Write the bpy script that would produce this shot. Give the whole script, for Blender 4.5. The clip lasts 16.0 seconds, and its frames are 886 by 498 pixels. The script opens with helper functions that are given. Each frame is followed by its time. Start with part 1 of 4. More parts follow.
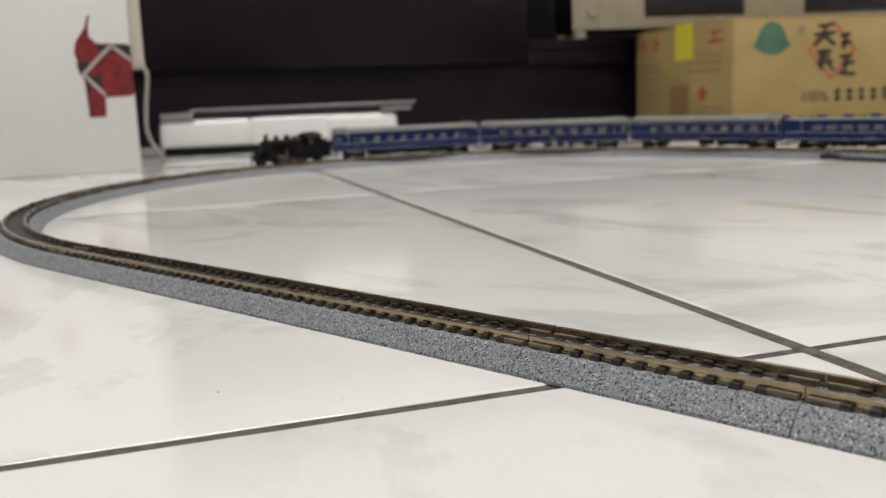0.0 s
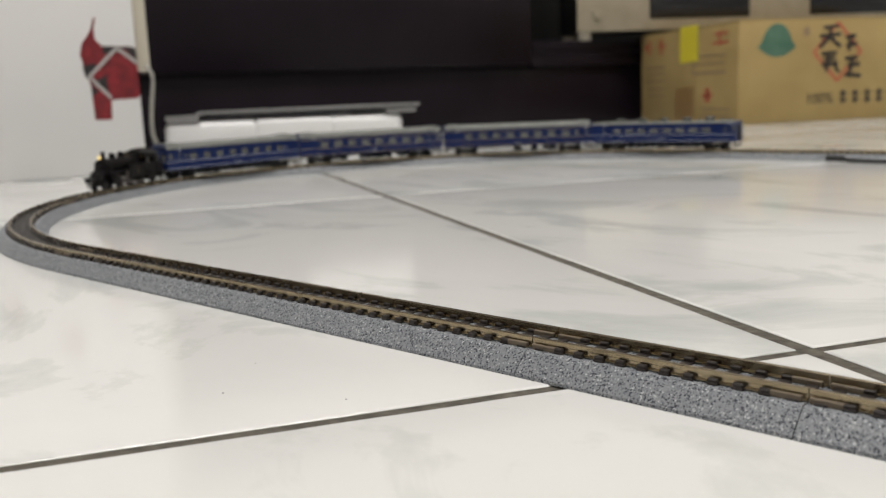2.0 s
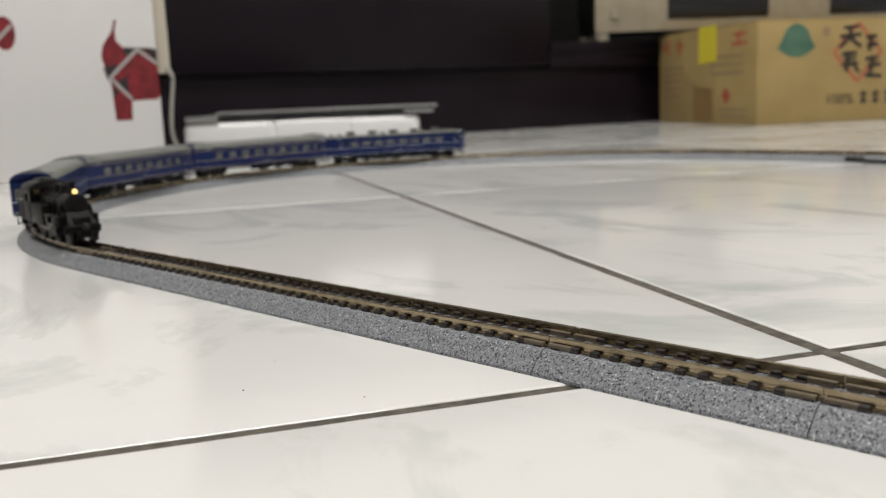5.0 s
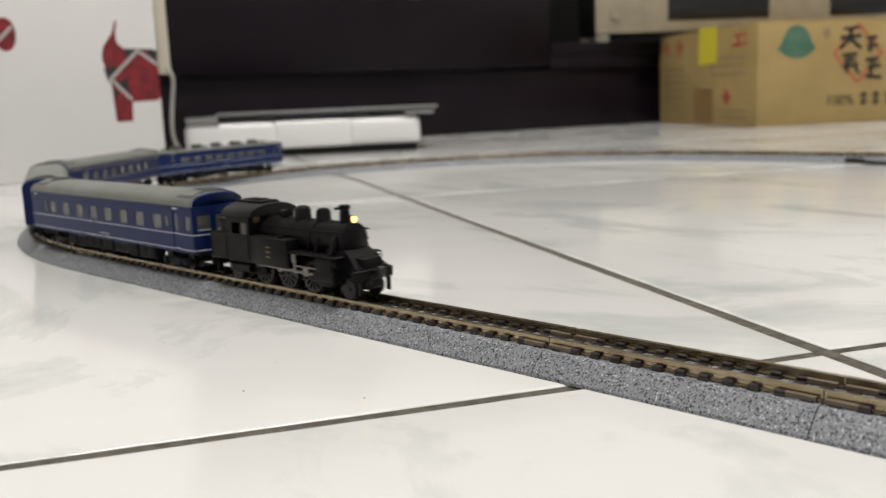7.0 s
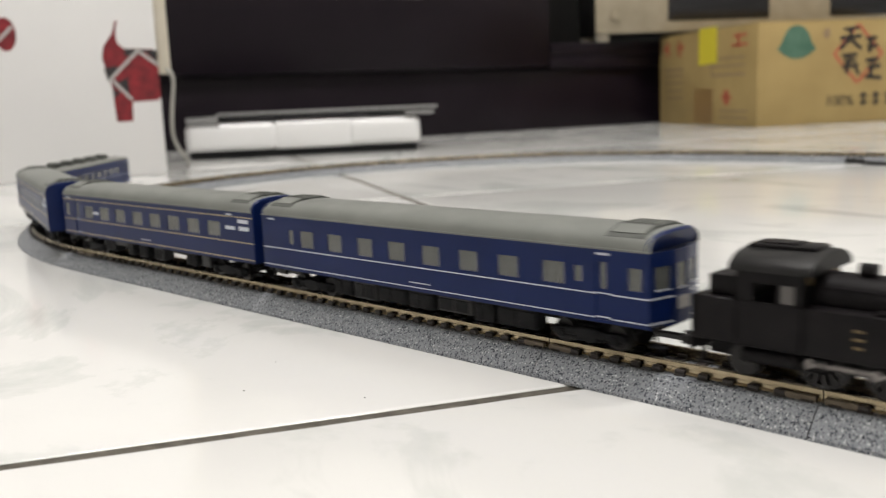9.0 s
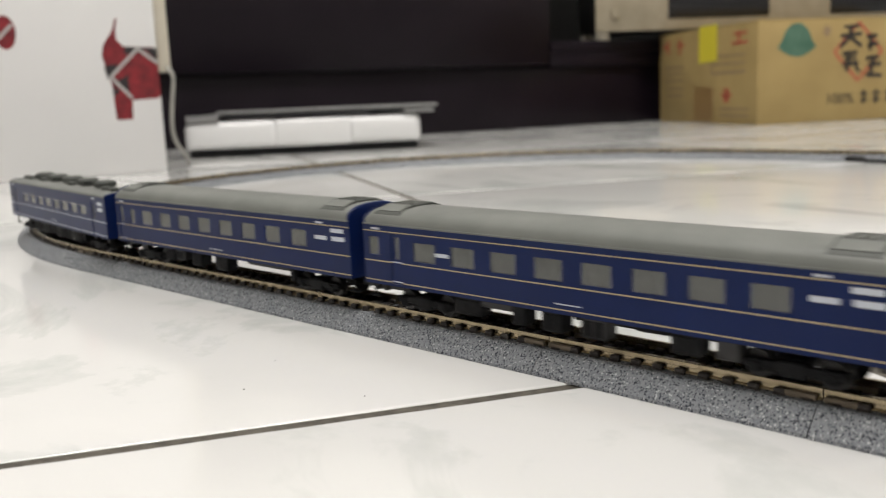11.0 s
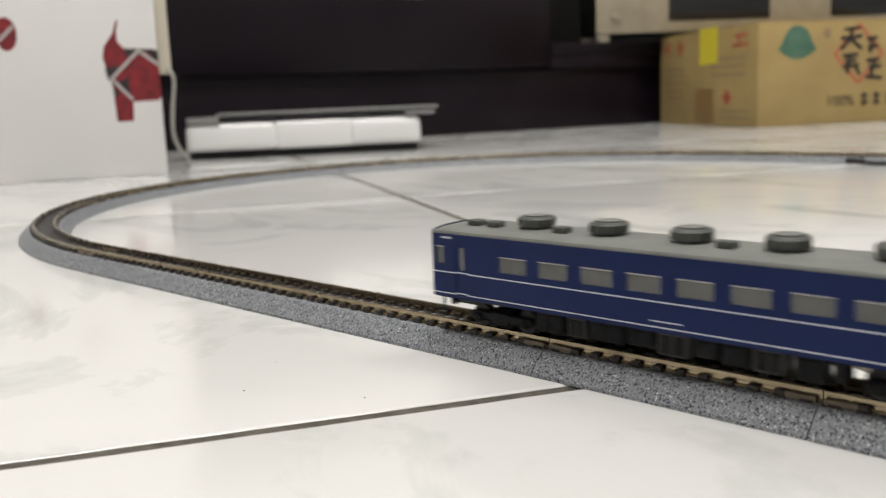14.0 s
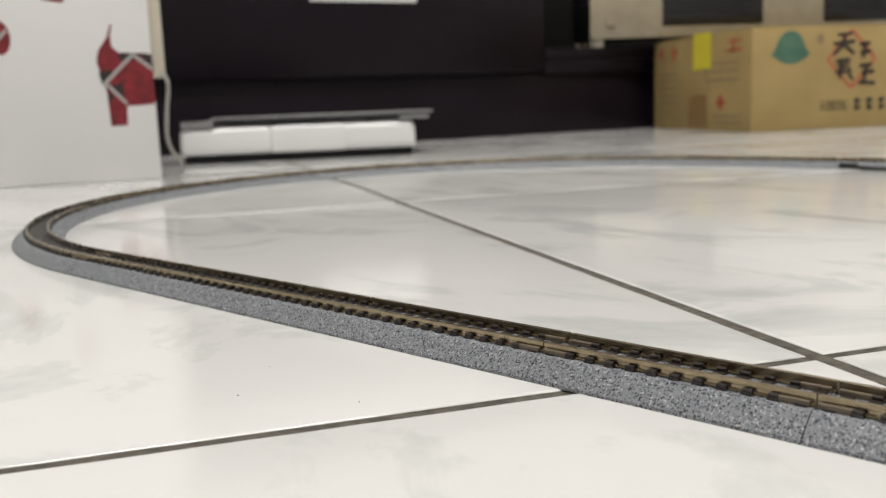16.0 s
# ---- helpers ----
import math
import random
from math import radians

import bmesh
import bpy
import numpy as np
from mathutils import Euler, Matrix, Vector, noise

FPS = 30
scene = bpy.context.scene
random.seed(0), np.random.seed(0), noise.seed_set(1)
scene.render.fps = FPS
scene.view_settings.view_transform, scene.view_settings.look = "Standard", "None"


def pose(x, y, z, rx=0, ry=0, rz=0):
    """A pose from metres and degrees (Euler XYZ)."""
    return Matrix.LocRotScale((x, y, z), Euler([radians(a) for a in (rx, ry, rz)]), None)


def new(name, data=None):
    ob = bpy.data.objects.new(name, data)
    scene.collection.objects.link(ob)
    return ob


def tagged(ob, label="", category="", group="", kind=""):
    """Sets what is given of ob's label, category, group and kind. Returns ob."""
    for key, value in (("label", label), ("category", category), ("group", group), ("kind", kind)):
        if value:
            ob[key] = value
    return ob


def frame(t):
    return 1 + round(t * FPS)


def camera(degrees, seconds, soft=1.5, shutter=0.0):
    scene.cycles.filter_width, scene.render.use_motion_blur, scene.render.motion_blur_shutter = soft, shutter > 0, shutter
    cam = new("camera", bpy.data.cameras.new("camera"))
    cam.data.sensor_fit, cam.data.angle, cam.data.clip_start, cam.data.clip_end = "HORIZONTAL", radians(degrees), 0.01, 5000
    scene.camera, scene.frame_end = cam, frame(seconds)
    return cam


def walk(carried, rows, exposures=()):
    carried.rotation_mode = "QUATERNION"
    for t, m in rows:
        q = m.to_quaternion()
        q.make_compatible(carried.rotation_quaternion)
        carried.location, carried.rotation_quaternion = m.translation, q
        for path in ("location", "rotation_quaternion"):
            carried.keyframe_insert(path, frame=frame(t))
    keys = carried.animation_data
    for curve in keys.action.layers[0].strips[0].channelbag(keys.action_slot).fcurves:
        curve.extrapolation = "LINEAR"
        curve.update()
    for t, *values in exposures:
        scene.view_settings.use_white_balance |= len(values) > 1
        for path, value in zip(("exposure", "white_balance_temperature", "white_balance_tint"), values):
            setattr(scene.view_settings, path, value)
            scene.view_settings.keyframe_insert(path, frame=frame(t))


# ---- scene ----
cam = camera(51.75, 16.0, soft=1.2, shutter=0.5)
cam.data.dof.use_dof = True
cam.data.dof.focus_distance = 0.215
cam.data.dof.aperture_fstop = 23.0
walk(cam, [
    (0, pose(-0.0023, -0.1632, 0.0619, 80.30, 2.25, 42.69)),
    (0.5, pose(-0.0022, -0.1634, 0.0619, 80.27, 2.24, 42.71)),
    (1, pose(-0.0023, -0.1632, 0.0618, 80.28, 2.26, 42.74)),
    (1.5, pose(-0.0022, -0.1631, 0.0618, 80.33, 2.27, 42.81)),
    (2, pose(-0.0018, -0.1634, 0.0618, 80.45, 2.31, 43.00)),
    (2.5, pose(-0.0015, -0.1638, 0.0619, 80.55, 2.35, 43.28)),
    (3, pose(-0.0010, -0.1643, 0.0620, 80.57, 2.37, 43.59)),
    (3.5, pose(-0.0006, -0.1645, 0.0620, 80.55, 2.39, 43.91)),
    (4, pose(-0.0004, -0.1648, 0.0621, 80.53, 2.36, 44.04)),
    (5, pose(-0.0003, -0.1651, 0.0621, 80.52, 2.33, 44.08)),
    (6.5, pose(-0.0002, -0.1652, 0.0622, 80.49, 2.31, 44.09)),
    (7, pose(-0.0002, -0.1652, 0.0621, 80.59, 2.32, 44.10)),
    (7.5, pose(-0.0001, -0.1654, 0.0621, 80.61, 2.30, 44.09)),
    (8, pose(-0.0001, -0.1654, 0.0621, 80.61, 2.30, 44.10)),
    (8.5, pose(-0.0001, -0.1654, 0.0621, 80.60, 2.30, 44.10)),
    (9, pose(-0.0001, -0.1654, 0.0621, 80.60, 2.29, 44.10)),
    (10.2, pose(-0.0001, -0.1653, 0.0622, 80.53, 2.30, 44.10)),
    (11.5, pose(-0.0001, -0.1653, 0.0622, 80.46, 2.31, 44.11)),
    (12, pose(-0.0002, -0.1652, 0.0621, 80.47, 2.30, 44.12)),
    (12.5, pose(-0.0002, -0.1651, 0.0621, 80.50, 2.28, 44.13)),
    (13, pose(-0.0002, -0.1651, 0.0620, 80.60, 2.29, 44.14)),
    (13.5, pose(-0.0001, -0.1653, 0.0621, 80.50, 2.28, 44.13)),
    (14, pose(0, -0.1653, 0.0621, 80.60, 2.27, 44.14)),
    (14.5, pose(0, -0.1653, 0.0621, 80.60, 2.27, 44.14)),
    (15, pose(0, -0.1653, 0.0621, 80.60, 2.27, 44.14)),
    (15.5, pose(0.0001, -0.1655, 0.0621, 80.80, 2.26, 44.11)),
    (16, pose(0, -0.1654, 0.0621, 80.87, 2.20, 43.79)),
], exposures=((0, -0.06), (4, -0.05), (6.5, 0.02), (7.5, 0.09), (8.5, 0.2), (9, 0.24), (10.2, 0.22), (11.5, 0.15), (13, 0.15), (14, 0.12), (14.6, 0.08), (15.1, -0.04), (15.5, 0.02), (16, 0.02)))

# ---- light: a dim world behind the closed room, assumed ceiling lamps inside ----
world = bpy.data.worlds.new("world")
scene.world = world
world.use_nodes = True
world.node_tree.nodes["Background"].inputs[0].default_value = (0.8, 0.85, 1.0, 1)
world.node_tree.nodes["Background"].inputs[1].default_value = 0.05

TILE = 394.0                       # mm
UA = Vector((0.4859, 0.8740, 0))   # along one set of joints
VA = Vector((-0.8740, 0.4859, 0))  # along the other
CROSS = Vector((-81.4, 43.7, 0))   # one crossing of joints


def room(a, b, z=0.0):
    """A place in mm from steps along the tile joints, in mm."""
    return CROSS + UA * a + VA * b + Vector((0, 0, z))


# no lamp is in view; these two are added to light the room
LAMPS = ((room(-150, 20), 40.5), (room(1400, 100), 14.0))
for where, watts in LAMPS:
    data = bpy.data.lights.new("assumed_lamp_light", "AREA")
    data.shape, data.size, data.size_y = "RECTANGLE", 1.15, 0.28
    data.energy, data.color = watts, (1.0, 0.965, 0.94)
    ob = new("assumed_lamp_light", data)
    ob.matrix_world = Matrix.Translation((where.x / 1000, where.y / 1000, 2.52)) @ pose(0, 0, 0, 0, 0, 60.9)


# ---- materials ----
def material(name, color=(0.8, 0.8, 0.8), rough=0.5, metal=0.0, **more):
    m = bpy.data.materials.new(name)
    m.use_nodes = True
    b = m.node_tree.nodes["Principled BSDF"]
    b.inputs["Base Color"].default_value = (*color, 1)
    b.inputs["Roughness"].default_value = rough
    b.inputs["Metallic"].default_value = metal
    for key, value in more.items():
        b.inputs[key.replace("_", " ")].default_value = value
    return m


def node(m, kind, **values):
    n = m.node_tree.nodes.new(kind)
    for key, value in values.items():
        n.inputs[key].default_value = value
    return n


def link(m, a, b):
    m.node_tree.links.new(a, b)


def coords(m):
    return node(m, "ShaderNodeTexCoord").outputs["Object"]


def world_coords(m):
    return node(m, "ShaderNodeNewGeometry").outputs["Position"]


def ramp(m, source, stops):
    r = node(m, "ShaderNodeValToRGB")
    e = r.color_ramp.elements
    while len(e) < len(stops):
        e.new(0.5)
    for el, (p, c) in zip(e, stops):
        el.position, el.color = p, (*c, 1)
    link(m, source, r.inputs[0])
    return r.outputs[0]


def grain(m, colors, scale, detail=4.0, bump=0.0, where=None, distance=0.0005, rough=None, kind="noise"):
    """Colour that varies between some colours with a noise of that scale, with relief and uneven gloss."""
    b = m.node_tree.nodes["Principled BSDF"]
    where = where or coords(m)
    if kind == "noise":
        n = node(m, "ShaderNodeTexNoise", Scale=scale, Detail=detail)
        out = n.outputs["Fac"]
    else:
        n = node(m, "ShaderNodeTexVoronoi", Scale=scale)
        out = n.outputs["Color"]
    link(m, where, n.inputs["Vector"])
    if colors:
        k = len(colors)
        col = ramp(m, out, [(0.3 + 0.4 * i / (k - 1), c) for i, c in enumerate(colors)])
        link(m, col, b.inputs["Base Color"])
    if bump:
        u = node(m, "ShaderNodeBump", Strength=bump, Distance=distance)
        link(m, out, u.inputs["Height"])
        link(m, u.outputs[0], b.inputs["Normal"])
    if rough:
        g = node(m, "ShaderNodeMapRange")
        g.inputs["To Min"].default_value, g.inputs["To Max"].default_value = rough
        n2 = node(m, "ShaderNodeTexNoise", Scale=scale * 0.37, Detail=3.0)
        link(m, where, n2.inputs["Vector"])
        link(m, n2.outputs["Fac"], g.inputs["Value"])
        link(m, g.outputs[0], b.inputs["Roughness"])
    return m


def marble():
    m = material("marble_tile", rough=0.1, Specular_IOR_Level=0.6)
    b = m.node_tree.nodes["Principled BSDF"]
    pos = world_coords(m)
    stretch = node(m, "ShaderNodeMapping")
    stretch.inputs["Rotation"].default_value = (0, 0, radians(-20))
    stretch.inputs["Scale"].default_value = (1.0, 1.7, 1.0)
    link(m, pos, stretch.inputs["Vector"])
    rnd = node(m, "ShaderNodeObjectInfo").outputs["Random"]
    shift = node(m, "ShaderNodeVectorMath")
    shift.operation = "ADD"
    comb = node(m, "ShaderNodeCombineXYZ")
    mul = node(m, "ShaderNodeMath")
    mul.operation = "MULTIPLY"
    mul.inputs[1].default_value = 23.0
    link(m, rnd, mul.inputs[0])
    link(m, mul.outputs[0], comb.inputs[2])
    link(m, stretch.outputs[0], shift.inputs[0])
    link(m, comb.outputs[0], shift.inputs[1])
    n = node(m, "ShaderNodeTexNoise", Scale=7.5, Detail=7.0, Roughness=0.6, Distortion=0.9)
    link(m, shift.outputs[0], n.inputs["Vector"])
    col = ramp(m, n.outputs["Fac"], [(0.30, (0.50, 0.52, 0.505)), (0.41, (0.59, 0.604, 0.586)), (0.46, (0.645, 0.653, 0.634)), (0.485, (0.70, 0.70, 0.683)), (0.68, (0.722, 0.717, 0.70))])
    link(m, col, b.inputs["Base Color"])
    n2 = node(m, "ShaderNodeTexNoise", Scale=9.0, Detail=2.0)
    link(m, pos, n2.inputs["Vector"])
    u = node(m, "ShaderNodeBump", Strength=0.12, Distance=0.0012)
    link(m, n2.outputs["Fac"], u.inputs["Height"])
    link(m, u.outputs[0], b.inputs["Normal"])
    g = node(m, "ShaderNodeMapRange")
    g.inputs["To Min"].default_value, g.inputs["To Max"].default_value = 0.07, 0.16
    link(m, n.outputs["Fac"], g.inputs["Value"])
    link(m, g.outputs[0], b.inputs["Roughness"])
    return m


def ballast():
    m = material("grey_ballast", rough=0.55)
    b = m.node_tree.nodes["Principled BSDF"]
    pos = world_coords(m)
    v = node(m, "ShaderNodeTexVoronoi", Scale=3100.0)
    link(m, pos, v.inputs["Vector"])
    bw = node(m, "ShaderNodeRGBToBW")
    link(m, v.outputs["Color"], bw.inputs[0])
    col = ramp(m, bw.outputs[0], [(0.235, (0.018, 0.022, 0.034)), (0.285, (0.16, 0.172, 0.192)), (0.5, (0.205, 0.218, 0.236)), (0.82, (0.25, 0.262, 0.275)), (0.91, (0.58, 0.59, 0.60))])
    link(m, col, b.inputs["Base Color"])
    u = node(m, "ShaderNodeBump", Strength=0.5, Distance=0.0002)
    link(m, bw.outputs[0], u.inputs["Height"])
    link(m, u.outputs[0], b.inputs["Normal"])
    g = node(m, "ShaderNodeMapRange")
    g.inputs["To Min"].default_value, g.inputs["To Max"].default_value = 0.75, 0.25
    link(m, bw.outputs[0], g.inputs["Value"])
    link(m, g.outputs[0], b.inputs["Roughness"])
    return m


MARBLE = marble()
BALLAST = ballast()
GROUT = grain(material("grout", rough=0.9), [(0.050, 0.045, 0.036), (0.125, 0.112, 0.09)], 260, bump=0.6, where=None, distance=0.001)
SLEEPER = grain(material("sleeper_plastic", rough=0.5), [(0.012, 0.008, 0.007), (0.026, 0.018, 0.014)], 900)
RAIL = grain(material("nickel_rail", (0.38, 0.3, 0.18), 0.4, 1.0), [(0.27, 0.218, 0.14), (0.37, 0.31, 0.21)], 160, rough=(0.2, 0.34))
JOINER = grain(material("joiner_plastic", rough=0.5), [(0.12, 0.092, 0.06), (0.17, 0.135, 0.095)], 300)
BLUE = grain(material("blue_paint", (0.006, 0.022, 0.11), 0.3, Specular_IOR_Level=0.2), [(0.0036, 0.0128, 0.074), (0.0048, 0.0165, 0.09)], 60, rough=(0.27, 0.4))
# lighter than LOCO: the roof's reflection of the ceiling is put into its colour
CABROOF = grain(material("cab_roof_lit_black", rough=0.5, Specular_IOR_Level=0.24), [(0.007, 0.007, 0.007), (0.013, 0.0125, 0.0125)], 200)
ROOF = grain(material("roof_grey", (0.2, 0.2, 0.2), 0.55), [(0.15, 0.158, 0.145), (0.185, 0.192, 0.177)], 90)
DARKROOF = grain(material("roof_dark_grey", rough=0.6), [(0.062, 0.067, 0.06), (0.085, 0.09, 0.082)], 150)
WHITELINE = material("white_stripe", (0.60, 0.63, 0.70), 0.5)
GOLDLINE = material("gold_stripe", (0.52, 0.42, 0.24), 0.45)
PANE = material("window_pane", (0.27, 0.28, 0.27), 0.07, Transmission_Weight=0.6, IOR=1.45)
SEATS = grain(material("interior_beige", rough=0.7), [(0.34, 0.352, 0.335), (0.56, 0.57, 0.54)], 220)
UNDER = grain(material("underframe_black", rough=0.6, Specular_IOR_Level=0.15), [(0.005, 0.005, 0.006), (0.014, 0.014, 0.015)], 400, bump=0.2, distance=0.0002)
UNDERGREY = grain(material("equipment_grey", rough=0.55), [(0.012, 0.0115, 0.012), (0.022, 0.021, 0.022)], 300)
WHEEL = grain(material("wheel_metal", rough=0.45, metal=0.4), [(0.010, 0.009, 0.009), (0.018, 0.016, 0.016)], 400)
LOCO = grain(material("loco_black", rough=0.42, Specular_IOR_Level=0.13), [(0.0045, 0.0038, 0.0044), (0.0095, 0.008, 0.0088)], 260, bump=0.15, distance=0.0002, rough=(0.32, 0.55))
STEEL = grain(material("rod_steel", (0.3, 0.28, 0.27), 0.4, 0.9), [(0.17, 0.155, 0.15), (0.27, 0.25, 0.24)], 500)
# the cab pane's pale reflection is put into this grey
PALEPANE = material("cab_pane_reflection_grey", (0.085, 0.078, 0.075), 0.4)
GOLD = grain(material("brass_plate", rough=0.45, metal=0.5), [(0.12, 0.085, 0.04), (0.22, 0.16, 0.08)], 700)
LENS = material("headlight_lens", (1.0, 0.85, 0.5), 0.2, Emission_Color=(1.0, 0.66, 0.16, 1), Emission_Strength=1.7)
COUPLER = material("coupler_black", (0.012, 0.012, 0.012), 0.45)
WHITECARD = grain(material("white_gloss_card", (0.78, 0.77, 0.76), 0.35), [(0.74, 0.735, 0.735), (0.80, 0.795, 0.79)], 6)
RED = grain(material("red_plaid_print", rough=0.5), [(0.10, 0.006, 0.010), (0.26, 0.014, 0.022)], 110)
BLACKPRINT = material("black_print", (0.02, 0.018, 0.02), 0.5)
# grey of printed bands and signs, also of the painted reflection on panes
PRINTGLINT = material("grey_print_and_glint", (0.42, 0.40, 0.39), 0.5)
CREAM = material("cream_plastic", (0.62, 0.57, 0.47), 0.4)
CABLEGREY = material("cable_grey", (0.33, 0.32, 0.29), 0.5)
APPLIANCE = material("white_plastic", (0.80, 0.80, 0.80), 0.3)
BLACKBASE = material("black_plastic", (0.005, 0.005, 0.0055), 0.5, Specular_IOR_Level=0.2)
TRAYGLASS = material("smoked_plate", (0.05, 0.05, 0.052), 0.12)
CHROME = material("silver_rim", (0.34, 0.34, 0.34), 0.35, 0.6)
CABINET = grain(material("black_lacquer", rough=0.3, Specular_IOR_Level=0.2), [(0.0062, 0.0036, 0.0066), (0.0098, 0.0062, 0.0102)], 12, rough=(0.25, 0.42))
NICHE = material("niche_black", (0.006, 0.006, 0.006), 0.6)
SILVER = grain(material("champagne_panel", (0.42, 0.36, 0.26), 0.45, 0.15), [(0.30, 0.26, 0.185), (0.37, 0.32, 0.235)], 30)
DISPLAY = material("display_black", (0.010, 0.010, 0.012), 0.15)
KRAFT = grain(material("kraft_board", rough=0.75), [(0.335, 0.237, 0.09), (0.42, 0.305, 0.122)], 14, detail=8, bump=0.15, distance=0.001)
TAPE = material("brown_tape", (0.28, 0.175, 0.07), 0.3)
YELLOW = material("yellow_note", (0.72, 0.62, 0.04), 0.7)
GREEN = grain(material("green_print", rough=0.7), [(0.05, 0.13, 0.085), (0.10, 0.20, 0.14)], 40)
REDINK = material("red_ink", (0.42, 0.10, 0.05), 0.7)
INK = material("black_ink", (0.03, 0.026, 0.022), 0.7)
GREYINK = material("grey_ink", (0.27, 0.19, 0.11), 0.75)
PLASTER = grain(material("plaster", rough=0.85), [(0.72, 0.71, 0.69), (0.78, 0.77, 0.75)], 5, bump=0.1)
LAMPMETAL = material("lamp_metal", (0.7, 0.7, 0.7), 0.4)
LAMPGLOW = material("lamp_diffuser", (0.9, 0.9, 0.9), 0.4, Emission_Color=(1, 0.95, 0.86, 1), Emission_Strength=6.0)


# ---- building blocks (all in mm) ----
def thing(name, at, label, category, group="", kind="", rz=0.0):
    e = new(name)
    e.empty_display_size = 0.01
    e.matrix_basis = pose(at[0] / 1000, at[1] / 1000, at[2] / 1000, 0, 0, rz)
    return tagged(e, label, category, group, kind)


def finish(name, bm, mat, smooth=False):
    bmesh.ops.recalc_face_normals(bm, faces=bm.faces)
    bmesh.ops.scale(bm, vec=(0.001, 0.001, 0.001), verts=bm.verts)
    me = bpy.data.meshes.new(name)
    bm.to_mesh(me)
    bm.free()
    me.materials.append(mat)
    if smooth:
        for p in me.polygons:
            p.use_smooth = True
        me.set_sharp_from_angle(angle=radians(38))
    return me


def part(name, bm, mat, parent, label="", smooth=True):
    ob = new(name, finish(name, bm, mat, smooth))
    ob.parent = parent
    return tagged(ob, label)


def box(bm, x0, x1, y0, y1, z0, z1, r=0.0, seg=2, m=None):
    got = bmesh.ops.create_cube(bm, size=1.0)["verts"]
    bmesh.ops.scale(bm, vec=(x1 - x0, y1 - y0, z1 - z0), verts=got)
    bmesh.ops.translate(bm, vec=((x0 + x1) / 2, (y0 + y1) / 2, (z0 + z1) / 2), verts=got)
    if m is not None:
        bmesh.ops.transform(bm, matrix=m, verts=got)
    if r > 0:
        edges = list({e for v in got for e in v.link_edges})
        bmesh.ops.bevel(bm, geom=edges, offset=r, segments=seg, affect="EDGES", profile=0.5)
    return bm


def rod(bm, p, q, r0, r1=None, n=12, caps=True):
    """A round bar from p to q."""
    p, q = Vector(p), Vector(q)
    m = Matrix.Translation((p + q) / 2) @ (q - p).to_track_quat("Z", "Y").to_matrix().to_4x4()
    bmesh.ops.create_cone(bm, cap_ends=caps, segments=n, radius1=r0, radius2=r0 if r1 is None else r1, depth=(q - p).length, matrix=m)
    return bm


def lathe(bm, at, profile, n=20):
    """A turned shape on the z axis at a place: profile of (radius, height)."""
    rings = [[bm.verts.new((at[0] + r * math.cos(2 * math.pi * i / n), at[1] + r * math.sin(2 * math.pi * i / n), at[2] + z)) for i in range(n)] for r, z in profile]
    for a, b in zip(rings, rings[1:]):
        for i in range(n):
            bm.faces.new((a[i], a[(i + 1) % n], b[(i + 1) % n], b[i]))
    bm.faces.new(rings[0][::-1])
    bm.faces.new(rings[-1])
    return bm


def loft(bm, sections, closed=True, caps=True):
    """Faces between sections that have the same number of points."""
    rings = [[bm.verts.new(p) for p in s] for s in sections]
    n = len(rings[0])
    for a, b in zip(rings, rings[1:]):
        for i in range(n if closed else n - 1):
            bm.faces.new((a[i], a[(i + 1) % n], b[(i + 1) % n], b[i]))
    if caps and closed:
        bm.faces.new(rings[0][::-1])
        bm.faces.new(rings[-1])
    return bm


def tube(bm, points, r, n=8):
    """A round cord through points, smoothed."""
    pts = [Vector(p) for p in points]
    fine = []
    for i in range(len(pts) - 1):
        a, b, c, d = pts[max(i - 1, 0)], pts[i], pts[i + 1], pts[min(i + 2, len(pts) - 1)]
        for k in range(6):
            u = k / 6
            fine.append(0.5 * ((2 * b) + (c - a) * u + (2 * a - 5 * b + 4 * c - d) * u * u + (3 * b - a - 3 * c + d) * u ** 3))
    fine.append(pts[-1])
    sections = []
    for i, p in enumerate(fine):
        way = (fine[min(i + 1, len(fine) - 1)] - fine[max(i - 1, 0)]).normalized()
        q = way.to_track_quat("Z", "Y")
        sections.append([p + q @ Vector((r * math.cos(2 * math.pi * k / n), r * math.sin(2 * math.pi * k / n), 0)) for k in range(n)])
    return loft(bm, sections)


def B():
    return bmesh.new()


# ---- the oval of track ----
R, XC, XE = 282.0, -358.7, 433.5
ARC = math.pi * R
RAILTOP = 7.42


def path(s, off=0.0):
    """Place in mm and heading of the track's centre line, s mm along it; off: to the left of the way."""
    if s > XE + ARC:
        x, y, a = XE - (s - XE - ARC), 2 * R, math.pi
    elif s > XE:
        a = (s - XE) / R
        x, y = XE + R * math.sin(a), R - R * math.cos(a)
    elif s >= XC:
        x, y, a = s, 0.0, 0.0
    elif s >= XC - ARC:
        a = (s - XC) / R
        x, y = XC + R * math.sin(a), R - R * math.cos(a)
    else:
        x, y, a = XC + (XC - ARC - s), 2 * R, -math.pi
    return Vector((x - off * math.sin(a), y + off * math.cos(a), 0)), a


def sweep(bm, s0, s1, profile, origin, step=9.0):
    n = 1 if (s0 >= XC and s1 <= XE) or s1 <= XC - ARC or s0 >= XE + ARC else max(2, round((s1 - s0) / step))
    sections = []
    for i in range(n + 1):
        s = s0 + (s1 - s0) * i / n
        sections.append([path(s, y)[0] + Vector((0, 0, z)) - origin for y, z in profile])
    return loft(bm, sections)


